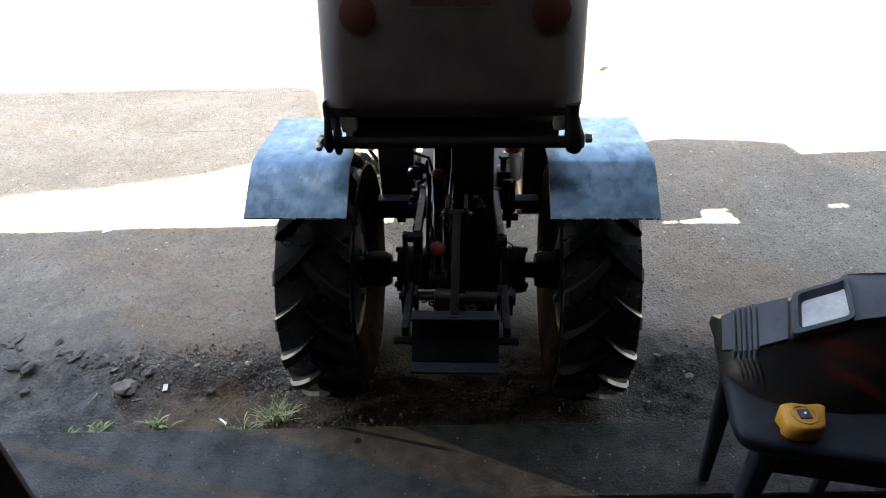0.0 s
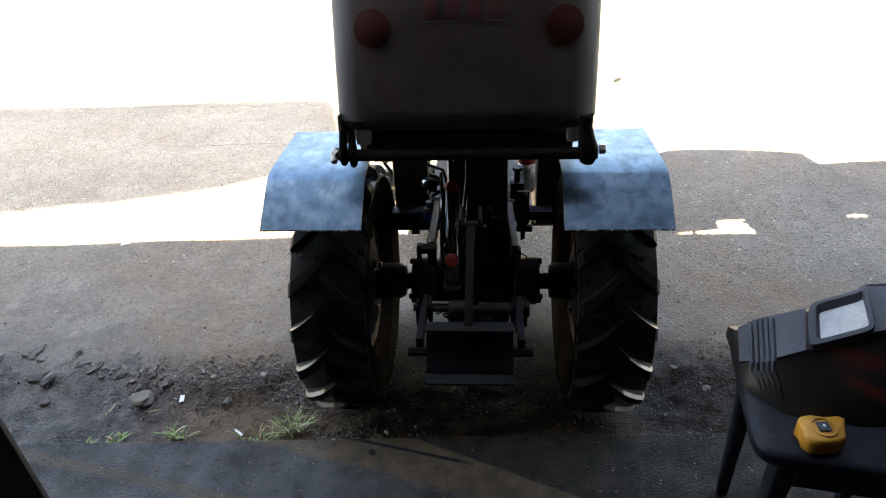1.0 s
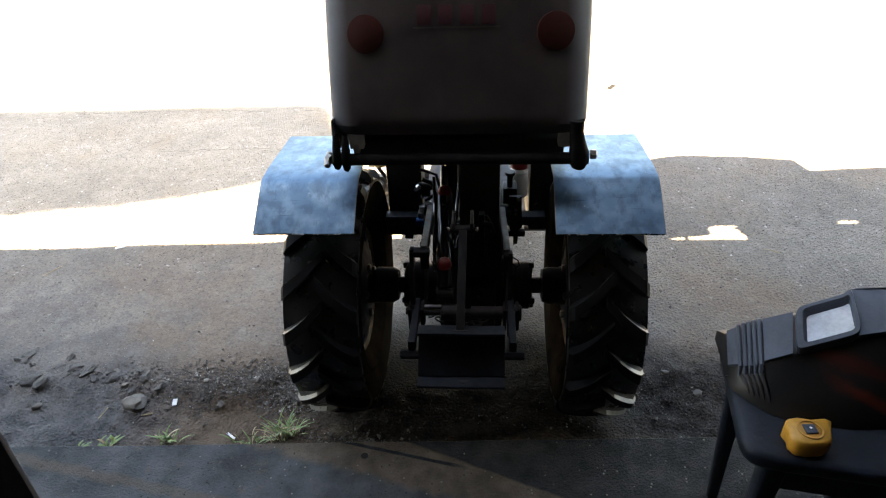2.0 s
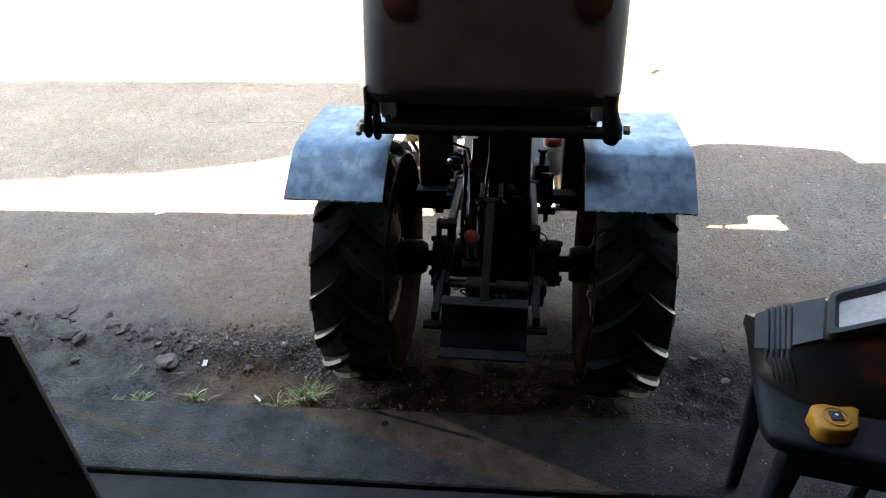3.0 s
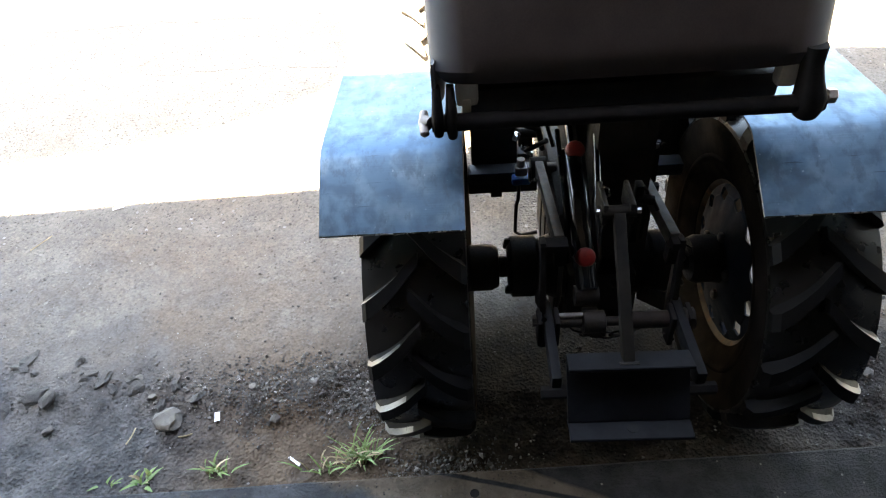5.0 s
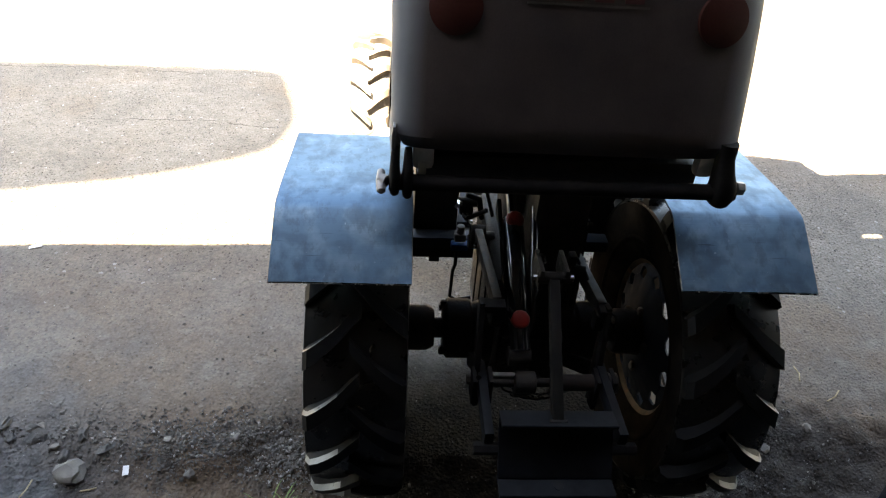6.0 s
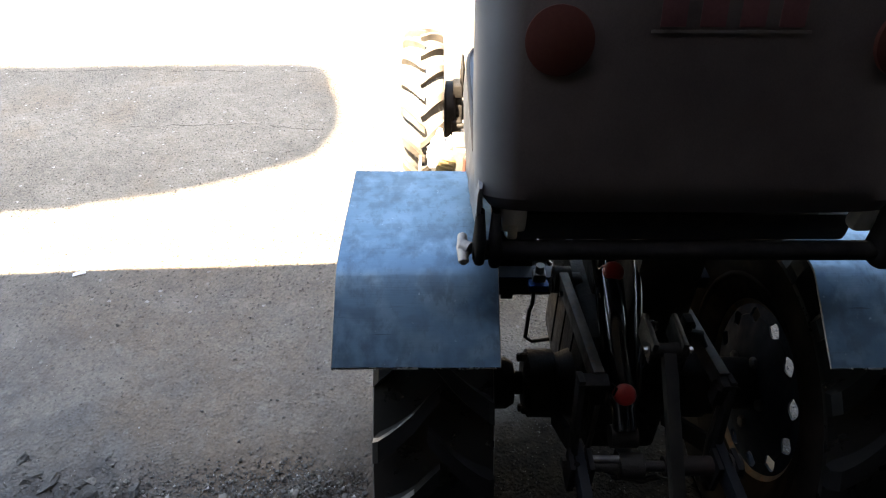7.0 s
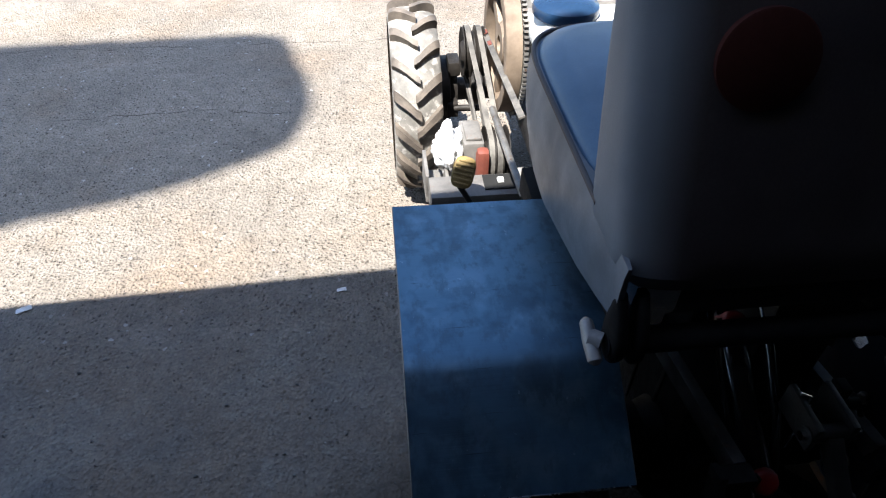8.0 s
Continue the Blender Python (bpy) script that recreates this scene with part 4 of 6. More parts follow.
# axle, gearbox and the seat's pillar
sh = Shape().lathe((0, AX_Y, AX_Z + 0.012), (1, 0, 0), [(-0.215, 0.034), (-0.205, 0.044), (-0.165, 0.044), (-0.152, 0.036), (-0.151, 0.020), (-0.136, 0.020), (-0.135, 0.046), (-0.128, 0.058), (-0.085, 0.058),
                                              (-0.080, 0.050), (-0.05, 0.062), (0.09, 0.062), (0.118, 0.052), (0.124, 0.058), (0.165, 0.058), (0.172, 0.046), (0.174, 0.020), (0.196, 0.020), (0.198, 0.040), (0.21, 0.045), (0.25, 0.044), (0.262, 0.030)], 28)
axle = part("rear_axle", sh, GREASY, tractor, "greasy cast axle housing with flanged ends")
for x in (-0.131, 0.169):
    for k in range(6):
        a = 2 * math.pi * k / 6 + 0.2
        part("flange_bolt", Shape().lathe((x, AX_Y + 0.05 * math.cos(a), AX_Z + 0.012 + 0.05 * math.sin(a)), (1 if x > 0 else -1, 0, 0), [(-0.004, 0.0075), (0.008, 0.0075), (0.010, 0.005)], 6), GREASY, axle, smooth=False)
sh = Shape().box((-0.055, 1.395, 0.205), (0.105, 1.70, 0.47), 0.018).box((-0.035, 1.36, 0.235), (0.085, 1.40, 0.36), 0.012).box((0.0, 1.40, 0.45), (0.092, 1.62, 0.70), 0.008)
part("pillar_plate", Shape().box((-0.030, 1.49, 0.45), (-0.001, 1.62, 0.70), 0.006), GREASY, tractor)
gearbox = part("gearbox", sh, GREASY, tractor, "greasy ribbed gearbox casing under the seat")
for k in range(3):
    part("rib", Shape().box((-0.0575, 1.46 + k * 0.07, 0.24), (0.1075, 1.468 + k * 0.07, 0.44), 0.002), GREASY, gearbox)
for k in range(6):
    a = 2 * math.pi * k / 6
    part("cover_bolt", Shape().lathe((0.025 + 0.045 * math.cos(a), 1.36, 0.30 + 0.045 * math.sin(a)), (0, -1, 0), [(-0.002, 0.007), (0.008, 0.007), (0.010, 0.004)], 6), GREASY, tractor, smooth=False)

# hydraulic cylinder between the red-capped ports
c0, c1 = Vector((-0.026, 1.270, 0.460)), Vector((-0.032, 1.430, 0.577))
dirc = (c1 - c0).normalized()
cyl = part("hydraulic_cylinder", Shape().tube([c0 - dirc * 0.03, c0 - dirc * 0.026, c0, c0 + dirc * 0.004, c1 - dirc * 0.004, c1], [0.014, 0.0165, 0.0165, 0.0185, 0.0185, 0.0165], 24).tube([c1, c1 + dirc * 0.06], 0.009, 12), CYLINDER_PAINT, tractor, "glossy black hydraulic lift cylinder")
part("eye", Shape().tube([c0 + Vector((-0.018, -0.022, -0.030)), c0 + Vector((0.018, -0.022, -0.030))], 0.016, 16), GREASY, cyl)
for c in (Vector((-0.027, 1.272, 0.488)), Vector((-0.030, 1.412, 0.586))):
    out = Vector((0, -0.70, 0.72))
    part("port_cap", Shape().tube([c - out * 0.022, c - out * 0.003, c, c + out * 0.002], [0.0155, 0.0155, 0.0140, 0.0100], 12), RED_PLASTIC, cyl, "red plastic port cap")
    part("port_collar", Shape().tube([c - out * 0.028, c - out * 0.016], 0.0175, 6), GREASY, cyl, smooth=False)
part("hose", Shape().tube([(0.004, 1.43, 0.60), (0.000, 1.38, 0.57), (-0.004, 1.33, 0.53), (-0.004, 1.29, 0.47), (-0.01, 1.30, 0.40)], 0.006, 10), CYLINDER_PAINT, cyl, "thin black hose")
part("steel_pipe", Shape().tube([(-0.055, 1.45, 0.60), (-0.052, 1.40, 0.565), (-0.050, 1.33, 0.51), (-0.050, 1.30, 0.45)], 0.004, 8), CYLINDER_PAINT, cyl)

# lift shaft with its two arms, hanging links, lower arms and the hitch
part("lift_shaft", Shape().tube([(-0.09, 1.530, 0.455), (0.125, 1.535, 0.452)], 0.014, 16).lathe((0.0, 1.533, 0.453), (1, 0, 0), [(-0.060, 0.014), (-0.059, 0.021), (-0.040, 0.021), (-0.039, 0.014)], 18), GREASY, tractor)
for s, root, end, low in ((-1, (-0.073, 1.530, 0.474), (-0.068, 1.275, 0.516), (-0.093, 1.225, 0.346)), (1, (0.101, 1.541, 0.463), (0.105, 1.286, 0.500), (0.112, 1.240, 0.322))):
    root, end, low = Vector(root), Vector(end), Vector(low)
    arm = part("lift_arm", Shape().bar(root, end, 0.027, 0.015, bevel=0.002), ARM_STEEL, tractor, "bare flat-bar lift arm with rust")
    part("arm_boss", Shape().tube([root + Vector((-0.014, 0, -0.006)), root + Vector((0.014, 0, -0.006))], 0.022, 18), GREASY, arm)
    part("arm_pin", Shape().tube([root + Vector((-0.012, -0.05, 0.006)), root + Vector((0.012, -0.05, 0.006))], 0.005, 8), CHROME, arm, "bright steel pin")
    top = Vector((low.x, end.y - 0.006, end.z + 0.002))
    hanger = part("hanger_plate", Shape().bar(top + Vector((0, 0.002, 0.010)), low, 0.024, 0.009, bevel=0.002), DULL_BLACK, tractor, "black steel hanger plate")
    inner = end.x + (0.012 if s < 0 else -0.008)
    part("shackle", Shape().box((min(low.x - 0.005, inner), end.y - 0.018, end.z - 0.004), (max(low.x + 0.005, inner), end.y + 0.004, end.z + 0.010), 0.003)
         .box((end.x - 0.008 if s < 0 else end.x - 0.012, end.y - 0.016, end.z - 0.034), (end.x + 0.010, end.y + 0.004, end.z), 0.003), DULL_BLACK, hanger)
    part("link_rod", Shape().tube([(end.x + 0.004, end.y - 0.008, end.z - 0.03), (end.x + 0.002, end.y - 0.018, end.z - 0.10), (low.x - s * 0.010, low.y, low.z + 0.02)], 0.0038, 8), ARM_STEEL, hanger)
    for k in range(3):
        part("adjusting_hole", Shape().lathe(low + Vector((0.0, -0.0125, 0.020 + 0.026 * k)), (0, -1, 0.2), [(0.0, 0.0045), (0.0006, 0.0045)], 10), HOLE, hanger)
    part("hanger_bolt", Shape().tube([low + Vector((-0.016, 0.004, 0.050)), low + Vector((0.016, 0.004, 0.050))], 0.0085, 6), GREASY, hanger, smooth=False)
    xl = -0.0855 if s < 0 else 0.1135
    lower = part("lower_arm", Shape().bar((xl, 1.255, 0.396), (xl, 1.106, 0.4005), 0.030, 0.014, bevel=0.002), HITCH_STEEL, tractor, "black steel lower hitch arm")
    part("arm_root", Shape().bar((xl, 1.245, 0.400), (xl * 0.94, 1.40, 0.270), 0.028, 0.012, bevel=0.002), DULL_BLACK, lower)
    part("arm_bolt", Shape().tube([(xl - 0.016 - (0.006 if s < 0 else 0), 1.104, 0.386), (xl + 0.016 + (0.006 if s > 0 else 0), 1.104, 0.386)], 0.0095, 6), DULL_BLACK, lower, smooth=False)
    part("clevis", Shape().box((xl - 0.017, 1.205, 0.362), (xl - 0.009, 1.240, 0.416), 0.003).box((xl + 0.009, 1.205, 0.362), (xl + 0.017, 1.240, 0.416), 0.003), DULL_BLACK, lower)


def wire_clip(points, r=0.0016):
    part("spring_clip", Shape().tube(points, r, 6), CHROME if r > 0.0016 else DULL_BLACK, tractor, "bent wire safety clip")


wire_clip([(0.116, 1.280, 0.500), (0.128, 1.276, 0.494), (0.131, 1.272, 0.484), (0.124, 1.272, 0.480), (0.118, 1.275, 0.486), (0.127, 1.272, 0.474), (0.121, 1.271, 0.468)])
wire_clip([(-0.050, 1.270, 0.515), (-0.043, 1.268, 0.506), (-0.046, 1.266, 0.495), (-0.052, 1.266, 0.498), (-0.044, 1.264, 0.486)])
wire_clip([(-0.006, 1.315, 0.588), (0.004, 1.312, 0.585), (0.006, 1.310, 0.575), (-0.002, 1.308, 0.568), (0.001, 1.306, 0.552), (0.006, 1.304, 0.545), (0.000, 1.302, 0.530), (-0.003, 1.300, 0.510)], 0.0018)
part("cross_rod", Shape().tube([(-0.098, 1.222, 0.398), (0.128, 1.222, 0.398)], 0.0075, 14), GREASY, tractor, "worn steel cross rod of the hitch")
part("hitch_pin", Shape().tube([(-0.074, 1.226, 0.409), (-0.030, 1.226, 0.409)], 0.0050, 10), BARE_BAR, tractor, "bright steel hitch pin")
part("cross_tube", Shape().tube([(0.030, 1.224, 0.396), (0.105, 1.224, 0.396)], 0.0135, 16), RUSTY_TUBE, tractor, "rusty tube over the cross rod")
for k in range(9):
    a = -0.052 + 0.0155 * k
    sag = 0.026 * (1 - ((k - 4) / 4.0) ** 2)
    m = Matrix.Translation((a, 1.236 - 0.2 * sag, 0.380 - sag)) @ Matrix.Rotation(radians(90 * (k % 2)), 4, "X") @ Matrix.Rotation(radians(-28 + 7 * k), 4, "Y")
    ring = [m @ Vector((0.0115 * math.cos(t), 0.0062 * math.sin(t), 0)) for t in [2 * math.pi * j / 12 for j in range(13)]]
    part("chain_link", Shape().tube(ring, 0.0022, 6), BARE_BAR if k in (6, 7) else GREASY, tractor)
part("control_wire", Shape().tube([(0.058, 1.345, 0.560), (0.062, 1.338, 0.566), (0.068, 1.336, 0.556), (0.068, 1.334, 0.520), (0.068, 1.330, 0.470)], 0.0028, 8), DULL_BLACK, tractor, "hooked black control rod")
part("rod_collar", Shape().lathe((-0.016, 1.222, 0.398), (1, 0, 0), [(-0.018, 0.012), (-0.016, 0.018), (0.016, 0.018), (0.018, 0.012)], 18).box((-0.030, 1.225, 0.360), (-0.004, 1.255, 0.398), 0.004), GREASY, tractor)
part("rod_collar", Shape().lathe((0.124, 1.222, 0.398), (1, 0, 0), [(-0.006, 0.012), (-0.005, 0.017), (0.010, 0.017), (0.012, 0.010)], 18), GREASY, tractor)
post = part("hitch_post", Shape().bar((0.011, 1.114, 0.438), (0.014, 1.276, 0.566), 0.016, 0.0165, bevel=0.002), POST_STEEL, tractor, "square steel top-link bar")
part("post_head", Shape().tube([(-0.012, 1.280, 0.568), (0.038, 1.280, 0.568)], 0.0095, 14).box((-0.010, 1.272, 0.548), (-0.002, 1.330, 0.586), 0.003).box((0.028, 1.272, 0.548), (0.036, 1.330, 0.586), 0.003), GREASY, post)
for x in (-0.018, 0.037):
    part("pin_end", Shape().tube([(x, 1.280, 0.568), (x + 0.008, 1.280, 0.568)], 0.0052, 8), CHROME, post, "bright pin end")
part("stay", Shape().box((0.046, 1.318, 0.470), (0.058, 1.336, 0.580), 0.003).tube([(0.05, 1.322, 0.556), (0.074, 1.320, 0.552)], 0.0075, 10).tube([(0.072, 1.318, 0.556), (0.080, 1.312, 0.540)], 0.003, 6), DULL_BLACK, tractor, "upright black stay with a pin")


def hitch():
    """A short steel channel, open to the rear and tipped back, with a bolt hole in each flange."""
    x0, x1 = -0.0715, 0.0970

    def sheet_along(y0, z0, y1, z1, thick):
        d = Vector((0, y1 - y0, z1 - z0)).normalized()
        nrm = Vector((0, -d.z, d.y)) * thick
        a, b = Vector((0, y0, z0)), Vector((0, y1, z1))
        cut = 0.0012
        prof = [a + d * cut, b - d * cut, b + nrm * 0.2, b + nrm * 0.8, b - d * cut + nrm, a + d * cut + nrm, a + nrm * 0.8, a + nrm * 0.2]
        return Shape().rings([[p + Vector((x, 0, 0)) for p in prof] for x in (x0, x1)])

    ch = part("hitch_channel", sheet_along(1.076, 0.356, 1.127, 0.428, 0.006), CHANNEL_STEEL, tractor, "dark steel hitch channel with bolt holes")
    part("flange", sheet_along(1.132, 0.431, 1.097, 0.4385, -0.006), HITCH_STEEL, ch)
    part("flange", sheet_along(1.080, 0.351, 1.0425, 0.3535, -0.006), HITCH_STEEL, ch)
    for y, z, up in ((1.112, 0.4418, Vector((0, 0.21, 0.98))), (1.060, 0.3588, Vector((0, 0.07, 1.0)))):
        part("bolt_hole", Shape().lathe((0.016, y, z), up, [(-0.004, 0.0075), (0.0006, 0.0075)], 18), HOLE, ch, "dark bolt hole")
    part("channel_weld", Shape().tube([(-0.002, 1.108, 0.4415), (0.024, 1.108, 0.4415)], 0.0035, 8), GREASY, ch)


hitch()

# frame rails, step platform, side boxes
for x in (-0.085, 0.115):
    part("frame_rail", Shape().box((x - 0.018, 1.67, 0.345), (x + 0.018, 2.75, 0.405), 0.004), BLACK_STEEL, tractor, "black square-tube frame rail")
part("cross_member", Shape().box((-0.20, 1.598, 0.385), (0.215, 1.632, 0.412), 0.003), BLUE_STEEL, tractor)
for x0, x1, y0, y1, z0 in ((-0.195, -0.102, 1.640, 1.722, 0.345), (0.178, 0.300, 1.692, 1.90, 0.315)):
    box = part("side_box", Shape().box((x0, y0, z0), (x1, y1, 0.61), 0.008), BLACK_STEEL, tractor, "black steel box beside the frame")
    part("box_lid", Shape().box((x0 - 0.001, y0 - 0.005, 0.577), (x1 + 0.004, y1 + 0.005, 0.615), 0.004), BLACK_STEEL, box)
    for k in range(2):
        part("box_bolt", Shape().lathe((x0 + 0.022 + 0.045 * k, y0, 0.395), (0, -1, 0), [(-0.002, 0.006), (0.005, 0.006), (0.006, 0.004)], 6), GREASY, box, smooth=False)
part("box_bracket", Shape().box((-0.204, 1.634, 0.334), (-0.062, 1.668, 0.384), 0.004).box((-0.158, 1.640, 0.318), (-0.134, 1.66, 0.340), 0.003).box((-0.100, 1.645, 0.380), (-0.064, 1.70, 0.392), 0.003), BLACK_STEEL, tractor, "black bracket under the side box")
part("stub_shaft", Shape().tube([(0.120, 1.620, 0.392), (0.205, 1.632, 0.390)], 0.011, 14).lathe((0.130, 1.622, 0.392), (1, 0.1, 0), [(-0.012, 0.012), (-0.010, 0.019), (0.010, 0.019), (0.012, 0.012)], 16), BLUE_STEEL, tractor, "blue-grey stub shaft")
part("step_plate", Shape().box((0.176, 1.80, 0.245), (0.262, 1.93, 0.262), 0.003), GREY_PAINT, tractor, "grey step plate below the box")
part("valve_block", Shape().box((0.105, 1.585, 0.455), (0.140, 1.63, 0.500), 0.004).tube([(0.122, 1.60, 0.50), (0.122, 1.60, 0.535)], 0.008, 10).tube([(0.122, 1.60, 0.532), (0.122, 1.60, 0.540)], 0.013, 12)
     .tube([(0.128, 1.595, 0.46), (0.134, 1.58, 0.42), (0.138, 1.59, 0.36)], 0.005, 8).tube([(0.118, 1.595, 0.46), (0.128, 1.57, 0.43), (0.150, 1.585, 0.38)], 0.0035, 8), BLACK_STEEL, tractor, "black valve block with fittings")
outline = [(0.120, 0.492), (0.150, 0.492), (0.153, 0.404), (0.145, 0.398), (0.143, 0.356), (0.133, 0.352), (0.131, 0.384), (0.122, 0.400)]
valve_plate = part("valve_plate", Shape().rings([[(x, y, z) for x, z in outline] for y in (1.566, 1.558)]).box((0.104, 1.556, 0.377), (0.162, 1.570, 0.394), 0.003), BLACK_STEEL, tractor, "black plate carrying the valve linkage", smooth=False)
for x, z, r in ((0.142, 0.486, 0.0055), (0.136, 0.455, 0.0040), (0.136, 0.444, 0.0030), (0.125, 0.434, 0.0035)):
    part("plate_bolt", Shape().lathe((x, 1.558, z), (0, -1, 0), [(-0.001, r), (0.004, r), (0.005, r * 0.7)], 6), LIGHT_ALLOY, valve_plate, smooth=False)
part("control_linkage", Shape().tube([(-0.095, 1.58, 0.53), (-0.070, 1.58, 0.52), (-0.060, 1.59, 0.47)], 0.006, 10).tube([(-0.108, 1.60, 0.50), (-0.062, 1.60, 0.50)], 0.010, 12)
     .box((-0.105, 1.59, 0.475), (-0.078, 1.63, 0.495), 0.003).tube([(-0.10, 1.585, 0.555), (-0.06, 1.57, 0.548), (-0.045, 1.55, 0.50)], 0.004, 8).tube([(-0.09, 1.60, 0.46), (-0.055, 1.57, 0.50)], 0.005, 8), GREASY, tractor)
part("blue_valve", Shape().box((-0.118, 1.572, 0.398), (-0.082, 1.592, 0.414), 0.004).tube([(-0.085, 1.582, 0.406), (-0.060, 1.582, 0.404)], 0.005, 8), BLUE_PAINT, tractor, "small blue-painted fitting")
part("alloy_fitting", Shape().box((-0.112, 1.575, 0.418), (-0.088, 1.595, 0.436), 0.004).tube([(-0.100, 1.585, 0.43), (-0.100, 1.585, 0.452)], 0.008, 10), LIGHT_ALLOY, tractor)
for x, z, r in ((-0.112, 0.505, 0.006), (-0.097, 0.482, 0.005), (-0.086, 0.462, 0.004)):
    part("pipe_fitting", Shape().tube([(x, 1.575, z), (x, 1.588, z), (x + 0.008, 1.592, z - 0.004)], r, 8), CHROME, tractor, "bright pipe fitting")
part("brake_rod", Shape().tube([(-0.103, 1.598, 0.385), (-0.103, 1.598, 0.345), (-0.108, 1.592, 0.335), (-0.110, 1.590, 0.265), (-0.098, 1.585, 0.258), (-0.065, 1.58, 0.270)], 0.004, 8), BLACK_STEEL, tractor, "bent black brake rod")
can = part("reservoir", Shape().lathe((0.150, 1.70, 0.42), (0, 0, 1), [(0, 0.020), (0.004, 0.024), (0.075, 0.024), (0.085, 0.016)], 20), WHITE_PLASTIC, tractor, "small white fluid reservoir")
part("reservoir_cap", Shape().lathe((0.150, 1.70, 0.505), (0, 0, 1), [(0, 0.022), (0.018, 0.022), (0.022, 0.017)], 20), RED_PLASTIC, can, "red screw cap")

# seat
seat = part("seat", Shape().box((-0.20, 1.335, 0.700), (0.215, 1.70, 0.742), 0.010).box((-0.10, 1.40, 0.66), (0.13, 1.66, 0.70), 0.006), BLACK_STEEL, tractor, "black vinyl driver's seat on a steel pan")


def pad(x0, x1, y0, y1, z0, z1, r, lean=0.0, bulge=0.012, n=18, taper=0.0, square=9.0, square_top=None):
    """A rounded cushion as stacked superellipse rings; square_top: how square its upper rings are, where the corners grow rounder upwards."""
    sh = Shape()
    cx, cy, hx, hy = (x0 + x1) / 2, (y0 + y1) / 2, (x1 - x0) / 2, (y1 - y0) / 2
    loops = []
    seg = 72
    for i in range(n + 1):
        s = i / n
        z = z0 + (z1 - z0) * s
        edge = min(s, 1 - s) * (z1 - z0)
        inset = r - math.sqrt(max(r * r - max(r - edge, 0) ** 2, 0)) if edge < r else 0.0
        grow = bulge * math.sin(math.pi * s) - taper * s
        lp = []
        e = 2.0 / (square if square_top is None else max(square_top, square - 9.0 * s))
        for k in range(seg):
            a = 2 * math.pi * k / seg
            ca, sa = math.cos(a), math.sin(a)
            px = math.copysign(abs(ca) ** e, ca) * (hx - inset + grow)
            py = math.copysign(abs(sa) ** e, sa) * (hy - inset + grow * 0.4)
            lp.append((cx + px, cy + py + lean * (z - z0), z))
        loops.append(lp)
    return sh.rings(loops)


back = part("backrest", pad(-0.238, 0.250, 1.2931, 1.4131, 0.764, 1.30, 0.014, 0.26, 0.004, 26, 0.0, 6.5, 2.6), BACK_VINYL, seat, "black vinyl backrest with side light painted grey, tipped slightly forward")
CU_X, CU_Y, CU_HX, CU_HY = 0.007, 1.553, 0.242, 0.190
cushion = part("cushion", pad(CU_X - CU_HX, CU_X + CU_HX, CU_Y - CU_HY, CU_Y + CU_HY, 0.712, 0.812, 0.028, 0.0, 0.0, 14, 0.0, 5.0), CUSHION_VINYL, seat, "dark blue vinyl seat cushion with piping", angle=60)


def cushion_edge(y, out=0.0):
    """Left edge of the cushion seen from above; it runs on straight to the hinge at the rear."""
    k = max(0.0, (y - CU_Y) / CU_HY)
    return CU_X - CU_HX * max(1 - k ** 5, 0.0) ** 0.2 - out


side = Shape()
loops = []
for i in range(41):
    y = 1.304 + 0.432 * (i / 40) ** 0.9
    low = ((1.304, 0.737), (1.346, 0.722), (1.406, 0.703), (1.471, 0.689), (1.541, 0.675), (1.60, 0.680), (1.64, 0.702), (1.67, 0.728), (1.745, 0.745))
    for (ya, za), (yb, zb) in zip(low, low[1:]):
        if ya <= y <= yb + 1e-6:
            zl = za + (zb - za) * (y - ya) / (yb - ya)
    zt = 0.797
    fold = 0.0032 * noise.noise((y * 26, 1, 0)) + 0.0014 * noise.noise((y * 70, 4, 0))
    prof = [(0.0, zt), (0.0045 + fold, zt - 0.15 * (zt - zl)), (0.0065 + fold, zt * 0.55 + zl * 0.45), (0.0050 - fold, zt * 0.2 + zl * 0.8), (0.0, zl), (-0.010, zl), (-0.010, zt)]
    narrow = min(1.0, 0.30 + (y - 1.304) / 0.09)
    loops.append([(cushion_edge(y, o * narrow), y, z) for o, z in prof])
side.rings(loops)
part("side_panel", side, SIDE_VINYL, seat, "grey vinyl side of the cushion", angle=60)
pipe = [(cushion_edge(y, 0.0015), y, 0.798) for y in [1.385 + 0.356 * (i / 30) ** 0.8 for i in range(31)]]
part("piping", Shape().tube(pipe, 0.0030, 8), VINYL, seat, "thin dark piping")
for x, s in ((-0.160, -1), (0.184, 1)):
    c = Vector((x, 1.2990 + 0.26 * (0.945 - 0.775), 0.945))
    part("reflector", Shape().lathe(c, (s * 0.115, -1, 0.26), [(-0.008, 0.034), (0.0030, 0.034), (0.0038, 0.0325)], 40), DULL_RED, seat, "round faded red reflector")
tilt = Matrix.Rotation(-math.atan(0.26), 4, "X")
for k in range(4):
    z = 0.976
    m = Matrix.Translation((-0.052 + 0.0385 * k, 1.2942 + 0.26 * (z - 0.775), z)) @ tilt
    part("print_mark", Shape().box((-0.0125, -0.0010, -0.017), (0.0125, 0.001, 0.017), 0.0008, m), FADED_PRINT, seat, "faded dark red printed mark")
z = 0.9555
m = Matrix.Translation((0.006, 1.2942 + 0.26 * (z - 0.775), z)) @ tilt
part("print_border", Shape().box((-0.078, -0.0008, -0.0014), (0.078, 0.001, 0.0014), 0.0, m), DULL_EDGE, seat, "thin pale printed line")
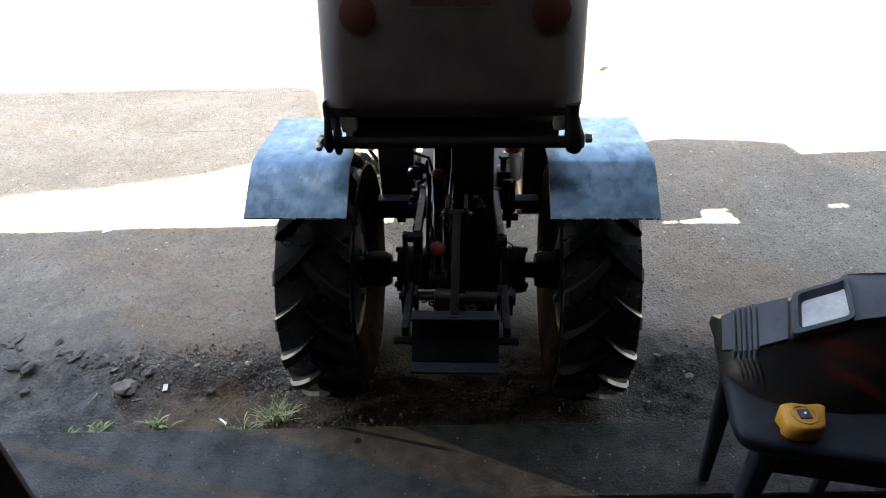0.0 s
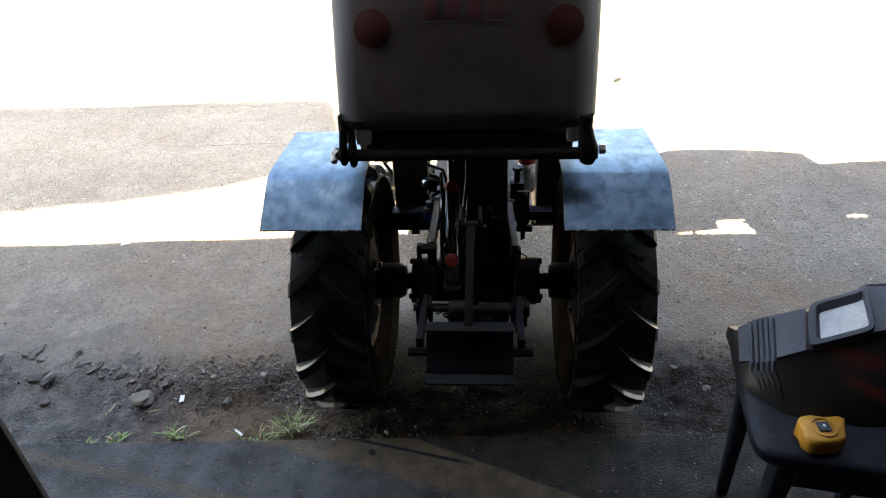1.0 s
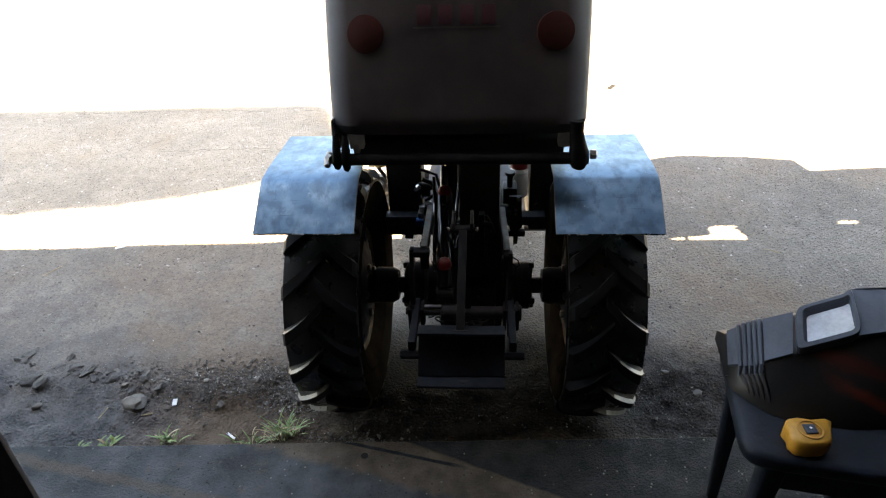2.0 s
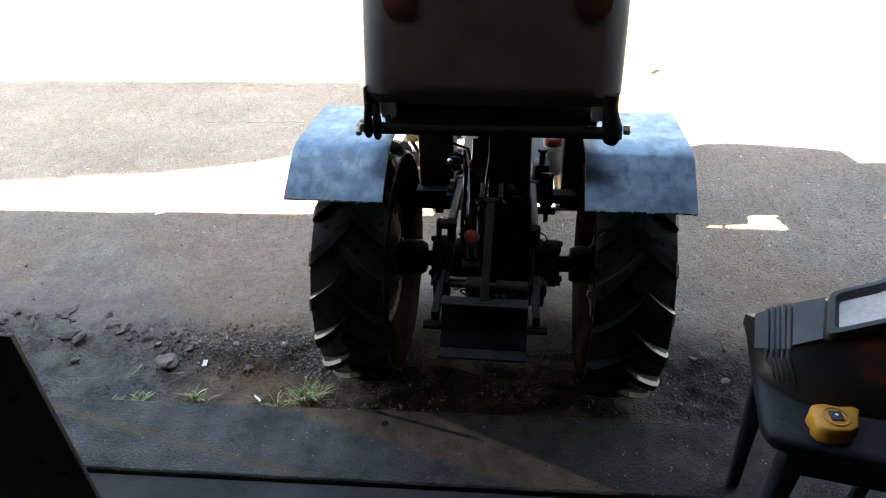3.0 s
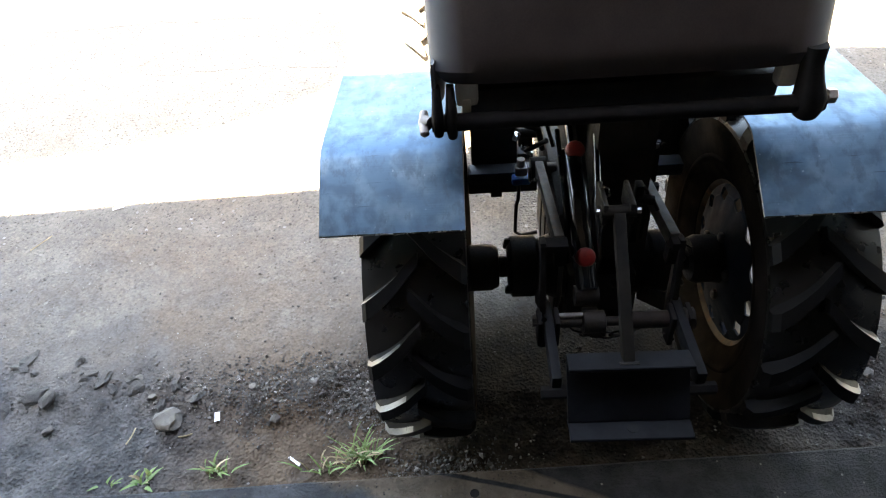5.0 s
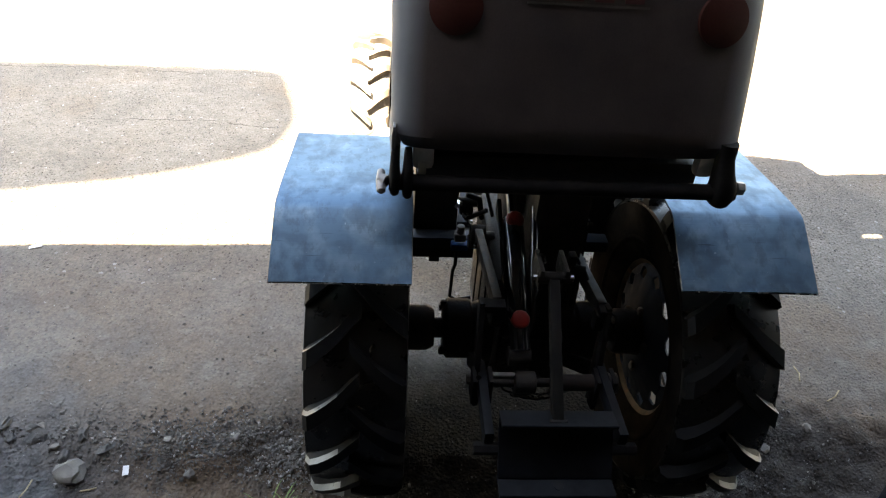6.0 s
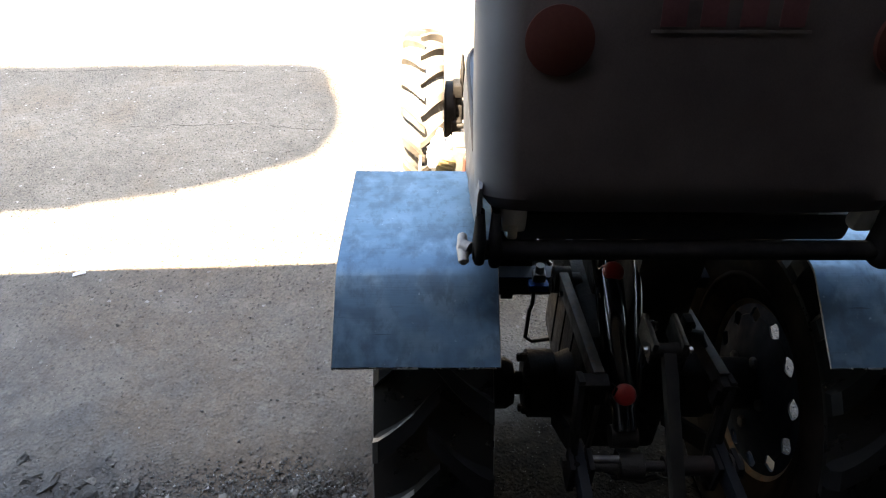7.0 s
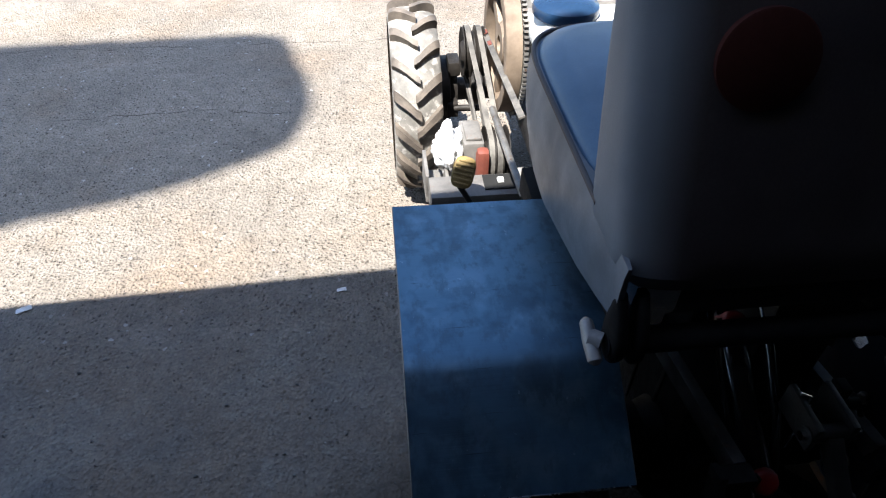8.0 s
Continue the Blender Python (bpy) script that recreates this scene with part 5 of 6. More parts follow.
bar = part("hinge_bar", Shape().tube([(-0.240, 1.300, 0.716), (0.256, 1.300, 0.716)], 0.0118, 16), DULL_BLACK, seat, "black hinge bar behind the seat")
for x, foot in ((-0.2320, 0.696), (-0.2140, 0.692)):
    rows = [(foot, 0.0040, 0.007), (foot + 0.004, 0.0068, 0.012), (foot + 0.014, 0.0080, 0.017), (0.728, 0.0078, 0.018), (0.746, 0.0064, 0.012), (0.764, 0.0050, 0.006)]
    loops = [[(x + hx * math.copysign(abs(math.cos(a)) ** 0.6, math.cos(a)), 1.302 + 0.26 * max(z - 0.735, 0) + hy * math.sin(a), z) for a in [2 * math.pi * k / 20 for k in range(20)]] for z, hx, hy in rows]
    part("hinge_plate", Shape().rings(loops), DULL_BLACK, seat, "black steel hinge plate", angle=50)
profile = [(0.694, 0.240, 0.008, 0.010), (0.699, 0.238, 0.014, 0.016), (0.712, 0.238, 0.019, 0.020), (0.728, 0.238, 0.019, 0.020), (0.748, 0.234, 0.015, 0.016), (0.768, 0.231, 0.013, 0.016), (0.790, 0.230, 0.015, 0.020)]
loops = [[(xc + hx * math.copysign(abs(math.cos(a)) ** 0.6, math.cos(a)), 1.302 + 0.26 * max(z - 0.735, 0) + hy * math.sin(a), z) for a in [2 * math.pi * k / 20 for k in range(20)]] for z, xc, hx, hy in profile]
part("hinge_arm", Shape().rings(loops), DULL_BLACK, seat, "black cast hinge arm", angle=50)
part("hinge_nut", Shape().lathe((0.260, 1.304, 0.722), (1, 0, 0), [(0, 0.010), (0.010, 0.010), (0.012, 0.007)], 6), LIGHT_ALLOY, seat, smooth=False)
part("hinge_lever", Shape().tube([(-0.243, 1.300, 0.716), (-0.252, 1.306, 0.716)], 0.009, 14).tube([(-0.2505, 1.324, 0.720), (-0.251, 1.321, 0.720), (-0.2515, 1.304, 0.716), (-0.250, 1.288, 0.708), (-0.250, 1.285, 0.707)], [0.003, 0.0058, 0.0070, 0.0064, 0.003], 12), LIGHT_ALLOY, seat, "pale alloy reclining lever")
part("bracket", Shape().box((-0.2080, 1.312, 0.730), (-0.178, 1.334, 0.768), 0.007).box((-0.200, 1.310, 0.722), (-0.188, 1.324, 0.742), 0.003), WHITE_PLASTIC, seat, "pale piece between seat and backrest")
part("bracket", Shape().box((0.198, 1.312, 0.732), (0.224, 1.334, 0.768), 0.007), WHITE_PLASTIC, seat, "pale piece between seat and backrest")
# thin chrome strip stands in for light seen under the backrest
part("gap_glint", Shape().box((0.010, 1.326, 0.7555), (0.108, 1.340, 0.7615), 0.001), CHROME, seat, "bright strip added for the light in the gap under the backrest")

# front half: beam, pedal, engine, belts, flywheel, tank
beam = part("front_beam", Shape().box((-0.325, 1.995, 0.275), (0.335, 2.068, 0.330), 0.004), GREY_PAINT, tractor, "worn grey-painted cross beam")
part("beam_slot", Shape().box((-0.212, 2.012, 0.3305), (-0.148, 2.062, 0.3330), 0.001), HOLE, beam, "thin dark plate for the shade in a beam recess")
part("slot_nut", Shape().box((-0.183, 2.030, 0.3335), (-0.170, 2.044, 0.339), 0.001), WHITE_PLASTIC, beam)
part("beam_cap", Shape().box((-0.139, 1.991, 0.3305), (-0.097, 2.064, 0.346), 0.003), LIGHT_ALLOY, beam, "bright scuffed end plate")
part("angle_bracket", Shape().box((-0.330, 2.07, 0.26), (-0.278, 2.17, 0.275), 0.002).box((-0.330, 2.07, 0.275), (-0.322, 2.17, 0.33), 0.002).box((-0.286, 2.07, 0.275), (-0.278, 2.17, 0.315), 0.002), GREY_PAINT, beam)
pm = pose(-0.264, 1.975, 0.405, 48, 8, -18)
loops = []
for h, k in ((-0.006, 0.86), (-0.004, 0.97), (0.003, 1.0), (0.006, 0.90)):
    loops.append([pm @ Vector((0.022 * k * math.copysign(abs(math.cos(a)) ** 0.6, math.cos(a)), 0.031 * k * math.copysign(abs(math.sin(a)) ** 0.6, math.sin(a)), h)) for a in [2 * math.pi * q / 28 for q in range(28)]])
pedal = part("pedal", Shape().rings(loops), PEDAL_RUBBER, tractor, "ochre ribbed rubber foot pedal", angle=50)
for k in range(6):
    part("pedal_rib", Shape().box((-0.018 + 0.004 * (k in (0, 5)), -0.025 + k * 0.0088, 0.004), (0.018 - 0.004 * (k in (0, 5)), -0.0207 + k * 0.0088, 0.0088), 0.0015, pm), PEDAL_RUBBER, pedal)
part("pedal_stem", Shape().tube([pm @ Vector((0.0, -0.028, -0.004)), (-0.240, 1.985, 0.31), (-0.225, 1.98, 0.24)], 0.006, 10), BLACK_STEEL, pedal)

pump = part("pump", Shape().box((-0.245, 2.12, 0.275), (-0.197, 2.22, 0.372), 0.008).box((-0.238, 2.13, 0.372), (-0.203, 2.20, 0.379), 0.003), GREY_PAINT, tractor, "alloy pump driven by the belts")
part("pump_cover", Shape().box((-0.219, 2.088, 0.235), (-0.190, 2.119, 0.368), 0.012), ORANGE_RED, pump, "orange-red painted pump cover")


def bag():
    rng = random.Random(4)
    bm = bmesh.new()
    bmesh.ops.create_icosphere(bm, subdivisions=4, radius=1.0)
    for v in bm.verts:
        d = v.co.normalized()
        k = 1 + 0.30 * noise.noise(d * 2.1) + 0.24 * noise.noise(d * 5.3 + Vector((3, 1, 2))) + 0.16 * noise.noise(d * 11.0)
        up = max(d.z - 0.5, 0) * 0.9 if d.x < 0.1 else 0
        v.co = Vector((-0.270, 2.150, 0.340)) + Vector((d.x * 0.035 * k, d.y * 0.046 * k, d.z * 0.046 * k + up * 0.06))
    return Shape().grab(bm)


part("plastic_wrap", bag(), BAG, pump, "crumpled white plastic film tied round the pump", angle=70)


def pulley(name, centre, r, grooves, width, parent):
    prof = []
    step = width / grooves
    for k in range(grooves):
        a = -width / 2 + k * step
        prof += [(a, r), (a + step * 0.12, r), (a + step * 0.40, r - 0.012), (a + step * 0.60, r - 0.012), (a + step * 0.88, r)]
    prof += [(width / 2, r), (width / 2 - 0.001, r - 0.008), (width / 2 - 0.006, 0.03), (width / 2 + 0.004, 0.02)]
    prof = [(-width / 2 - 0.004, 0.02), (-width / 2 + 0.006, 0.03), (-width / 2 + 0.001, r - 0.008)] + prof
    return part(name, Shape().lathe(centre, (1, 0, 0), prof, 36), GREASY, parent, "dark grooved belt pulley")


PA, PB = Vector((-0.190, 2.40, 0.445)), Vector((-0.165, 2.165, 0.315))
pulley("pulley", PA, 0.058, 3, 0.052, tractor)
pulley("pulley", PB, 0.062, 3, 0.050, pump)


def belt(x_a, x_b, ra, rb):
    """A V-belt round both pulleys."""
    a, b = Vector((x_a, PA.y, PA.z)), Vector((x_b, PB.y, PB.z))
    d = Vector((0, b.y - a.y, b.z - a.z))
    ang = math.atan2(d.z, d.y)
    off = math.acos((ra - rb) / d.length)
    pts = []
    for k in range(13):
        t = ang + off + (2 * math.pi - 2 * off) * k / 12
        pts.append((a.x, a.y + ra * math.cos(t), a.z + ra * math.sin(t), t))
    for k in range(13):
        t = ang - off + 2 * off * k / 12
        pts.append((b.x, b.y + rb * math.cos(t), b.z + rb * math.sin(t), t))
    loops = []
    for x, y, z, t in pts:
        o = Vector((0, math.cos(t), math.sin(t)))
        p = Vector((x, y, z))
        loops.append([p + o * 0.004 + Vector((-0.006, 0, 0)), p + o * 0.004 + Vector((0.006, 0, 0)), p - o * 0.006 + Vector((0.0025, 0, 0)), p - o * 0.006 + Vector((-0.0025, 0, 0))])
    return part("drive_belt", Shape().rings(loops, closed=True), BELT, tractor, "worn grey drive belt")


for k in range(2):
    belt(-0.2045 + 0.026 * k, -0.182 + 0.0175 * k, 0.057, 0.061)
part("long_belt", Shape().bar((-0.163, 2.420, 0.490), (-0.160, 1.975, 0.520), 0.005, 0.013, (1, 0, 0.4)), BELT, tractor, "worn grey belt with red printing")
for y in (2.40, 2.34):
    part("belt_print", Shape().bar((-0.163, y, 0.4985), (-0.163, y - 0.022, 0.5000), 0.001, 0.0085, (1, 0, 0.4)), ORANGE_RED, tractor)
part("lever", Shape().tube([(-0.172, 2.20, 0.408), (-0.168, 2.00, 0.410), (-0.165, 1.88, 0.412)], 0.0075, 12), BARE_BAR, tractor, "long grey steel lever")
part("knuckle", Shape().lathe((0, 2.555, 0.265), (1, 0, 0), [(-0.262, 0.05), (-0.258, 0.088), (-0.232, 0.090), (-0.228, 0.070), (-0.210, 0.066), (-0.206, 0.04)], 22).box((-0.236, 2.49, 0.335), (-0.205, 2.55, 0.372), 0.004)
     .box((-0.240, 2.455, 0.235), (-0.212, 2.50, 0.275), 0.004).tube([(-0.222, 2.46, 0.26), (-0.150, 2.44, 0.27)], 0.009, 10), GREASY, tractor, "dark greasy front hub carrier")

FLY = Vector((-0.128, 2.300, 0.508))
fly = part("flywheel", Shape().lathe(FLY, (1, 0, 0), [(-0.032, 0.138), (-0.030, 0.145), (0.003, 0.145), (0.004, 0.122), (0.002, 0.05), (0.002, 0.02), (-0.02, 0.02), (-0.02, 0.045), (-0.008, 0.052), (-0.008, 0.112), (-0.030, 0.118)], 72, closed=True), FLY_RUST, tractor, "large rust-brown engine flywheel")
teeth = Shape().lathe(FLY, (1, 0, 0), [(0.0045, 0.122), (0.0045, 0.146), (0.0135, 0.146), (0.0135, 0.122)], 72, closed=True)
for k in range(90):
    a = 2 * math.pi * k / 90
    m = Matrix.Translation(FLY) @ Matrix.Rotation(a, 4, "X")
    teeth.box((0.0045, -0.0026, 0.145), (0.0135, 0.0026, 0.154), 0, m)
part("ring_gear", teeth, BARE_BAR, fly, "toothed steel ring gear", angle=20)
for a in (35, 155, 275):
    d = Vector((0, math.cos(radians(a)), math.sin(radians(a))))
    part("spoke", Shape().bar(FLY + Vector((-0.008, 0, 0)) + d * 0.04, FLY + Vector((-0.010, 0, 0)) + d * 0.116, 0.03, 0.02), FLY_RUST, fly)
part("front_axle", Shape().lathe((0.01, 2.555, 0.265), (1, 0, 0), [(-0.300, 0.030), (-0.285, 0.050), (-0.265, 0.050), (-0.262, 0.032), (-0.19, 0.030), (-0.18, 0.048), (-0.15, 0.048), (-0.14, 0.03), (0.14, 0.03), (0.15, 0.048), (0.18, 0.048), (0.19, 0.03), (0.262, 0.032), (0.265, 0.05), (0.285, 0.05), (0.300, 0.03)], 24), GREASY, tractor, "greasy front axle housing")
engine = part("engine_block", Shape().box((-0.060, 2.40, 0.25), (0.20, 2.80, 0.56), 0.015).box((-0.078, 2.26, 0.47), (0.10, 2.41, 0.545), 0.01).box((-0.05, 2.43, 0.56), (0.16, 2.62, 0.63), 0.02), LIGHT_ALLOY, tractor, "alloy single-cylinder engine block")
for k in range(7):
    part("cooling_fin", Shape().box((-0.066, 2.39, 0.30 + 0.034 * k), (0.21, 2.60, 0.306 + 0.034 * k), 0.001), LIGHT_ALLOY, engine)
part("engine_hood", Shape().box((-0.045, 2.42, 0.665), (0.19, 2.72, 0.735), 0.022), BLUE_PAINT, engine, "bright blue engine cover")
part("radiator_grille", Shape().box((-0.06, 2.425, 0.60), (0.20, 2.44, 0.665), 0.003), GREASY, engine)
tank = part("tank", pad(-0.172, 0.20, 1.812, 1.950, 0.675, 0.745, 0.025, 0.0, 0.004, 10), WHITE_PLASTIC, tractor, "white plastic tank in front of the seat")
part("tank_lid", Shape().lathe((-0.130, 1.900, 0.7440), (0, 0, 1), [(0, 0.049), (0.010, 0.051), (0.015, 0.049), (0.018, 0.043), (0.021, 0.039), (0.025, 0.024), (0.026, 0.004)], 40), BLUE_LID, tank, "round glossy dark blue tank lid")
for k in range(2):
    part("vent_slot", Shape().box((-0.172 + 0.018 * k, 1.826, 0.7445), (-0.164 + 0.018 * k, 1.836, 0.7465), 0.001), GREASY, tank)
for x in (-0.08, 0.12):
    part("front_mount", Shape().box((x - 0.02, 2.50, 0.28), (x + 0.02, 2.60, 0.36), 0.004), BLACK_STEEL, tractor)

# ---- stool with the welding helmet and the tape measure ----
ST_Z = 0.458
ST_M = pose(0.489, 1.092, 0.0, 0, 0, -9.2)           # back corner beside the tractor; the stool runs to +x and -y from it
ST_W, ST_D = 0.330, 0.283
stool = thing("stool", tuple(ST_M @ Vector((ST_W / 2, -ST_D / 2, 0.05))), "low dark stool with splayed legs standing on the threshold", "stool")


def moved(sh, m):
    sh.v = [tuple(m @ Vector(p)) for p in sh.v]
    return sh


part("seat", moved(pad(0, ST_W, -ST_D, 0, ST_Z - 0.030, ST_Z, 0.010, 0.0, 0.0, 8), ST_M), STOOL_PLASTIC, stool, "dark scuffed stool top")
legs = []
for u, v in ((0, 0), (1, 0), (0, 1), (1, 1)):
    su, sv = (1 - 2 * u), (1 - 2 * v)
    top = Vector((u * ST_W + su * (0.046 if v == 0 else 0.056), -v * ST_D - sv * 0.034, ST_Z - 0.02))
    foot = Vector((u * ST_W + su * (0.056 if v == 0 else 0.044), -v * ST_D - sv * (0.047 if v == 0 else 0.015), 0.060 if v == 0 else 0.050))
    legs.append((top, foot))
    d = foot - top
    loops = []
    for t, w in ((0, 0.020), (0.3, 0.0165), (0.7, 0.0125), (0.985, 0.0105), (1.0, 0.009)):
        p = top + d * t
        loops.append([ST_M @ (p + Vector((math.copysign(abs(math.cos(a)) ** 0.5, math.cos(a)) * w, math.copysign(abs(math.sin(a)) ** 0.5, math.sin(a)) * w, 0))) for a in [2 * math.pi * k / 16 for k in range(16)]])
    part("leg", Shape().rings(loops), STOOL_PLASTIC, stool)
for i, j in ((0, 1), (2, 3), (0, 2), (1, 3)):
    p, q = legs[i][0].lerp(legs[i][1], 0.10), legs[j][0].lerp(legs[j][1], 0.10)
    part("rail", moved(Shape().bar(p, q, 0.016, 0.064, (0, 0, 1)), ST_M), STOOL_PLASTIC, stool)

helmet = thing("welding_helmet", (0.62, 0.96, ST_Z), "black welding helmet with a pale visor lying on the stool", "helmet")
# sections of the helmet: lower front, front ridge, back ridge, lower back (x, y, z)
HELMET_SINK, HELMET_SHIFT = 0.016, -0.001
RIDGE = [((0.467, 0.987, 0.490), (0.478, 1.045, 0.514)), ((0.486, 0.962, 0.516), (0.502, 1.036, 0.538)), ((0.506, 0.945, 0.536), (0.526, 1.026, 0.558)),
         ((0.541, 0.941, 0.556), (0.563, 1.014, 0.582)), ((0.622, 0.942, 0.588), (0.640, 1.022, 0.606)), ((0.636, 0.944, 0.594), (0.656, 1.034, 0.613)),
         ((0.720, 0.950, 0.604), (0.728, 1.032, 0.618)), ((0.790, 0.958, 0.570), (0.792, 1.020, 0.580)), ((0.828, 0.965, 0.520), (0.828, 1.005, 0.525))]
RIDGE = [((a + HELMET_SHIFT, b, c - HELMET_SINK), (d + HELMET_SHIFT, e, f - HELMET_SINK)) for (a, b, c), (d, e, f) in RIDGE]
FOOT = [0.948, 0.920, 0.897, 0.878, 0.866, 0.866, 0.870, 0.892, 0.930]


def helmet_shell():
    loops = []
    z0 = ST_Z + 0.001
    for (f, b), y0 in zip(RIDGE, FOOT):
        f, b = Vector(f), Vector(b)
        up = Vector((0, 0, 0.003))
        bx, by = b.x, max(b.y + 0.03, 1.055)
        loops.append([Vector((f.x, y0, z0)), Vector((f.x, y0 + (f.y - y0) * 0.35 - 0.004, z0 + (f.z - z0) * 0.5)), f.lerp(b, -0.10) - up * 4.5, f.lerp(b, 0.0) - up * 0.8, f.lerp(b, 0.08),
                      f.lerp(b, 0.5) + up, f.lerp(b, 0.94), f.lerp(b, 1.05) - up * 1.5, Vector((bx, by, z0 + (b.z - z0) * 0.5)), Vector((bx, by, z0))])
    return Shape().rings(loops)


part("shell", helmet_shell(), HELMET_PRINT, helmet, "glossy black helmet shell with dark red flame-like print", angle=50)


def on_top(i, s, lift):
    """A place on the helmet's upper face: i along its sections, s from the front ridge to the back."""
    k = min(int(i), len(RIDGE) - 2)
    f = Vector(RIDGE[k][0]).lerp(Vector(RIDGE[k + 1][0]), i - k)
    b = Vector(RIDGE[k][1]).lerp(Vector(RIDGE[k + 1][1]), i - k)
    return f.lerp(b, s) + Vector((-0.25, -0.15, 1.0)).normalized() * lift


def plate(i0, i1, s0, s1, lift0, lift1, n=5):
    sh = Shape()
    outline = [(i0 + (i1 - i0) * k / n, s0) for k in range(n + 1)] + [(i0 + (i1 - i0) * k / n, s1) for k in range(n, -1, -1)]
    return sh.rings([[on_top(i, s, lift0) for i, s in outline], [on_top(i, s, lift1) for i, s in outline]])


for k in range(5):
    i = 0.75 + 0.27 * k
    part("rib", Shape().tube([on_top(i, -0.16, -0.020), on_top(i, -0.02, 0.0005), on_top(i, 0.5, 0.005), on_top(i, 1.0, 0.003), on_top(i, 1.12, -0.010)], 0.0040, 8), HELMET_GREY, helmet)
part("chin", plate(0.12, 0.70, 0.0, 1.0, -0.006, 0.004), HELMET_GREY, helmet, smooth=False)
part("collar_plate", plate(2.0, 3.02, 0.02, 1.0, -0.006, 0.005), HELMET_GREY, helmet, smooth=False)


def at_x(x, s, lift):
    """A place on the helmet's upper face by its x and the part s of the way to the back ridge."""
    for k in range(len(RIDGE) - 1):
        a, b = RIDGE[k][0][0], RIDGE[k + 1][0][0]
        if a <= x <= b:
            return on_top(k + (x - a) / (b - a), s, lift)
    return on_top(len(RIDGE) - 1.01, s, lift)


def round_plan(x0, x1, s0, s1, n=32, square=5.0):
    e = 2.0 / square
    out = []
    for k in range(n):
        a = 2 * math.pi * (k + 0.5) / n
        c, d = math.cos(a), math.sin(a)
        out.append(((x0 + x1) / 2 + (x1 - x0) / 2 * math.copysign(abs(c) ** e, c), (s0 + s1) / 2 + (s1 - s0) / 2 * math.copysign(abs(d) ** e, d)))
    return out


OUTER, INNER, DEEP = round_plan(0.546, 0.636, -0.01, 1.02, 40, 9.0), round_plan(0.556, 0.6300, 0.10, 0.93, 40, 9.0), round_plan(0.5625, 0.6290, 0.115, 0.80, 40, 11.0)
part("visor_frame", Shape().rings([[at_x(x, s, -0.006) for x, s in OUTER], [at_x(x, s, 0.011) for x, s in OUTER], [at_x((x - 0.588) * 0.975 + 0.588, (s - 0.51) * 0.975 + 0.51, 0.0135) for x, s in OUTER],
                                   [at_x(x, s, 0.014) for x, s in INNER], [at_x(x, s, 0.0045) for x, s in DEEP], [at_x(x, s, -0.004) for x, s in DEEP]], closed=False, caps=False), HELMET_GREY, helmet, "dark grey visor frame with rounded corners", angle=30)
part("visor", Shape().rings([[at_x(x, s, -0.004) for x, s in DEEP], [at_x(x, s, 0.0046) for x, s in DEEP]]), VISOR, helmet, "pale scuffed visor glass", smooth=False)
part("brow", plate(4.80, 6.4, 0.0, 1.03, -0.006, 0.006), HELMET_GREY, helmet, smooth=False)


def on_front(i, h, lift):
    """A place on the helmet's front side: i along its sections, h from its foot to the ridge."""
    k = min(int(i), len(RIDGE) - 2)
    f = Vector(RIDGE[k][0]).lerp(Vector(RIDGE[k + 1][0]), i - k)
    y0 = FOOT[k] + (FOOT[k + 1] - FOOT[k]) * (i - k)
    bend = Vector((f.x, y0 + (f.y - y0) * 0.35 - 0.004, ST_Z + (f.z - ST_Z) * 0.5))
    foot, head = Vector((f.x, y0, ST_Z)), Vector((f.x, f.y - 0.007, f.z - 0.0135))
    p = foot.lerp(bend, h / 0.5) if h < 0.5 else bend.lerp(head, (h - 0.5) / 0.5)
    return p + Vector((0, -0.80, 0.60)) * lift


for k in range(5):                                    # the bellows' folds run on down the shell
    i = 0.80 + 0.27 * k
    part("fold", Shape().tube([on_front(i + 0.30 * (1 - h), h, 0.0002) for h in (0.97, 0.8, 0.6, 0.42, 0.28)], [0.0036, 0.0034, 0.0030, 0.0022, 0.0006], 8), HELMET, helmet)

tape = thing("tape_measure", (0.542, 0.838, ST_Z), "yellow tape measure with a grey square button lying on the stool", "tape measure")
tm = pose(0.540, 0.838, ST_Z + 0.0005, 0, 0, 2)
outline = [(-0.033, -0.012), (-0.027, -0.024), (-0.010, -0.028), (0.014, -0.026), (0.026, -0.018), (0.036, 0.006), (0.042, 0.018), (0.034, 0.024), (0.012, 0.022), (-0.008, 0.027), (-0.024, 0.024), (-0.032, 0.012), (-0.0295, 0.0)]
body = Shape()
body.rings([[tm @ Vector((x * k, y * k, z)) for x, y in outline] for z, k in ((0.0, 0.93), (0.004, 1.0), (0.022, 1.0), (0.028, 0.94), (0.030, 0.84))])
part("case", body, YELLOW, tape, "yellow plastic case", angle=50)
part("ring", Shape().lathe(tm @ Vector((0.0, 0.0, 0.0298)), (0, 0, 1), [(0.0, 0.0190), (0.0022, 0.0185), (0.0022, 0.0155), (0.0, 0.015)], 28), YELLOW, tape)
part("button", Shape().box((-0.0085, -0.0085, 0.030), (0.0085, 0.0085, 0.0332), 0.001, tm), HELMET_GREY, tape, "grey square button")
part("screw", Shape().lathe(tm @ Vector((0, 0, 0.0332)), (0, 0, 1), [(0, 0.0026), (0.001, 0.0024)], 12), CHROME, tape)

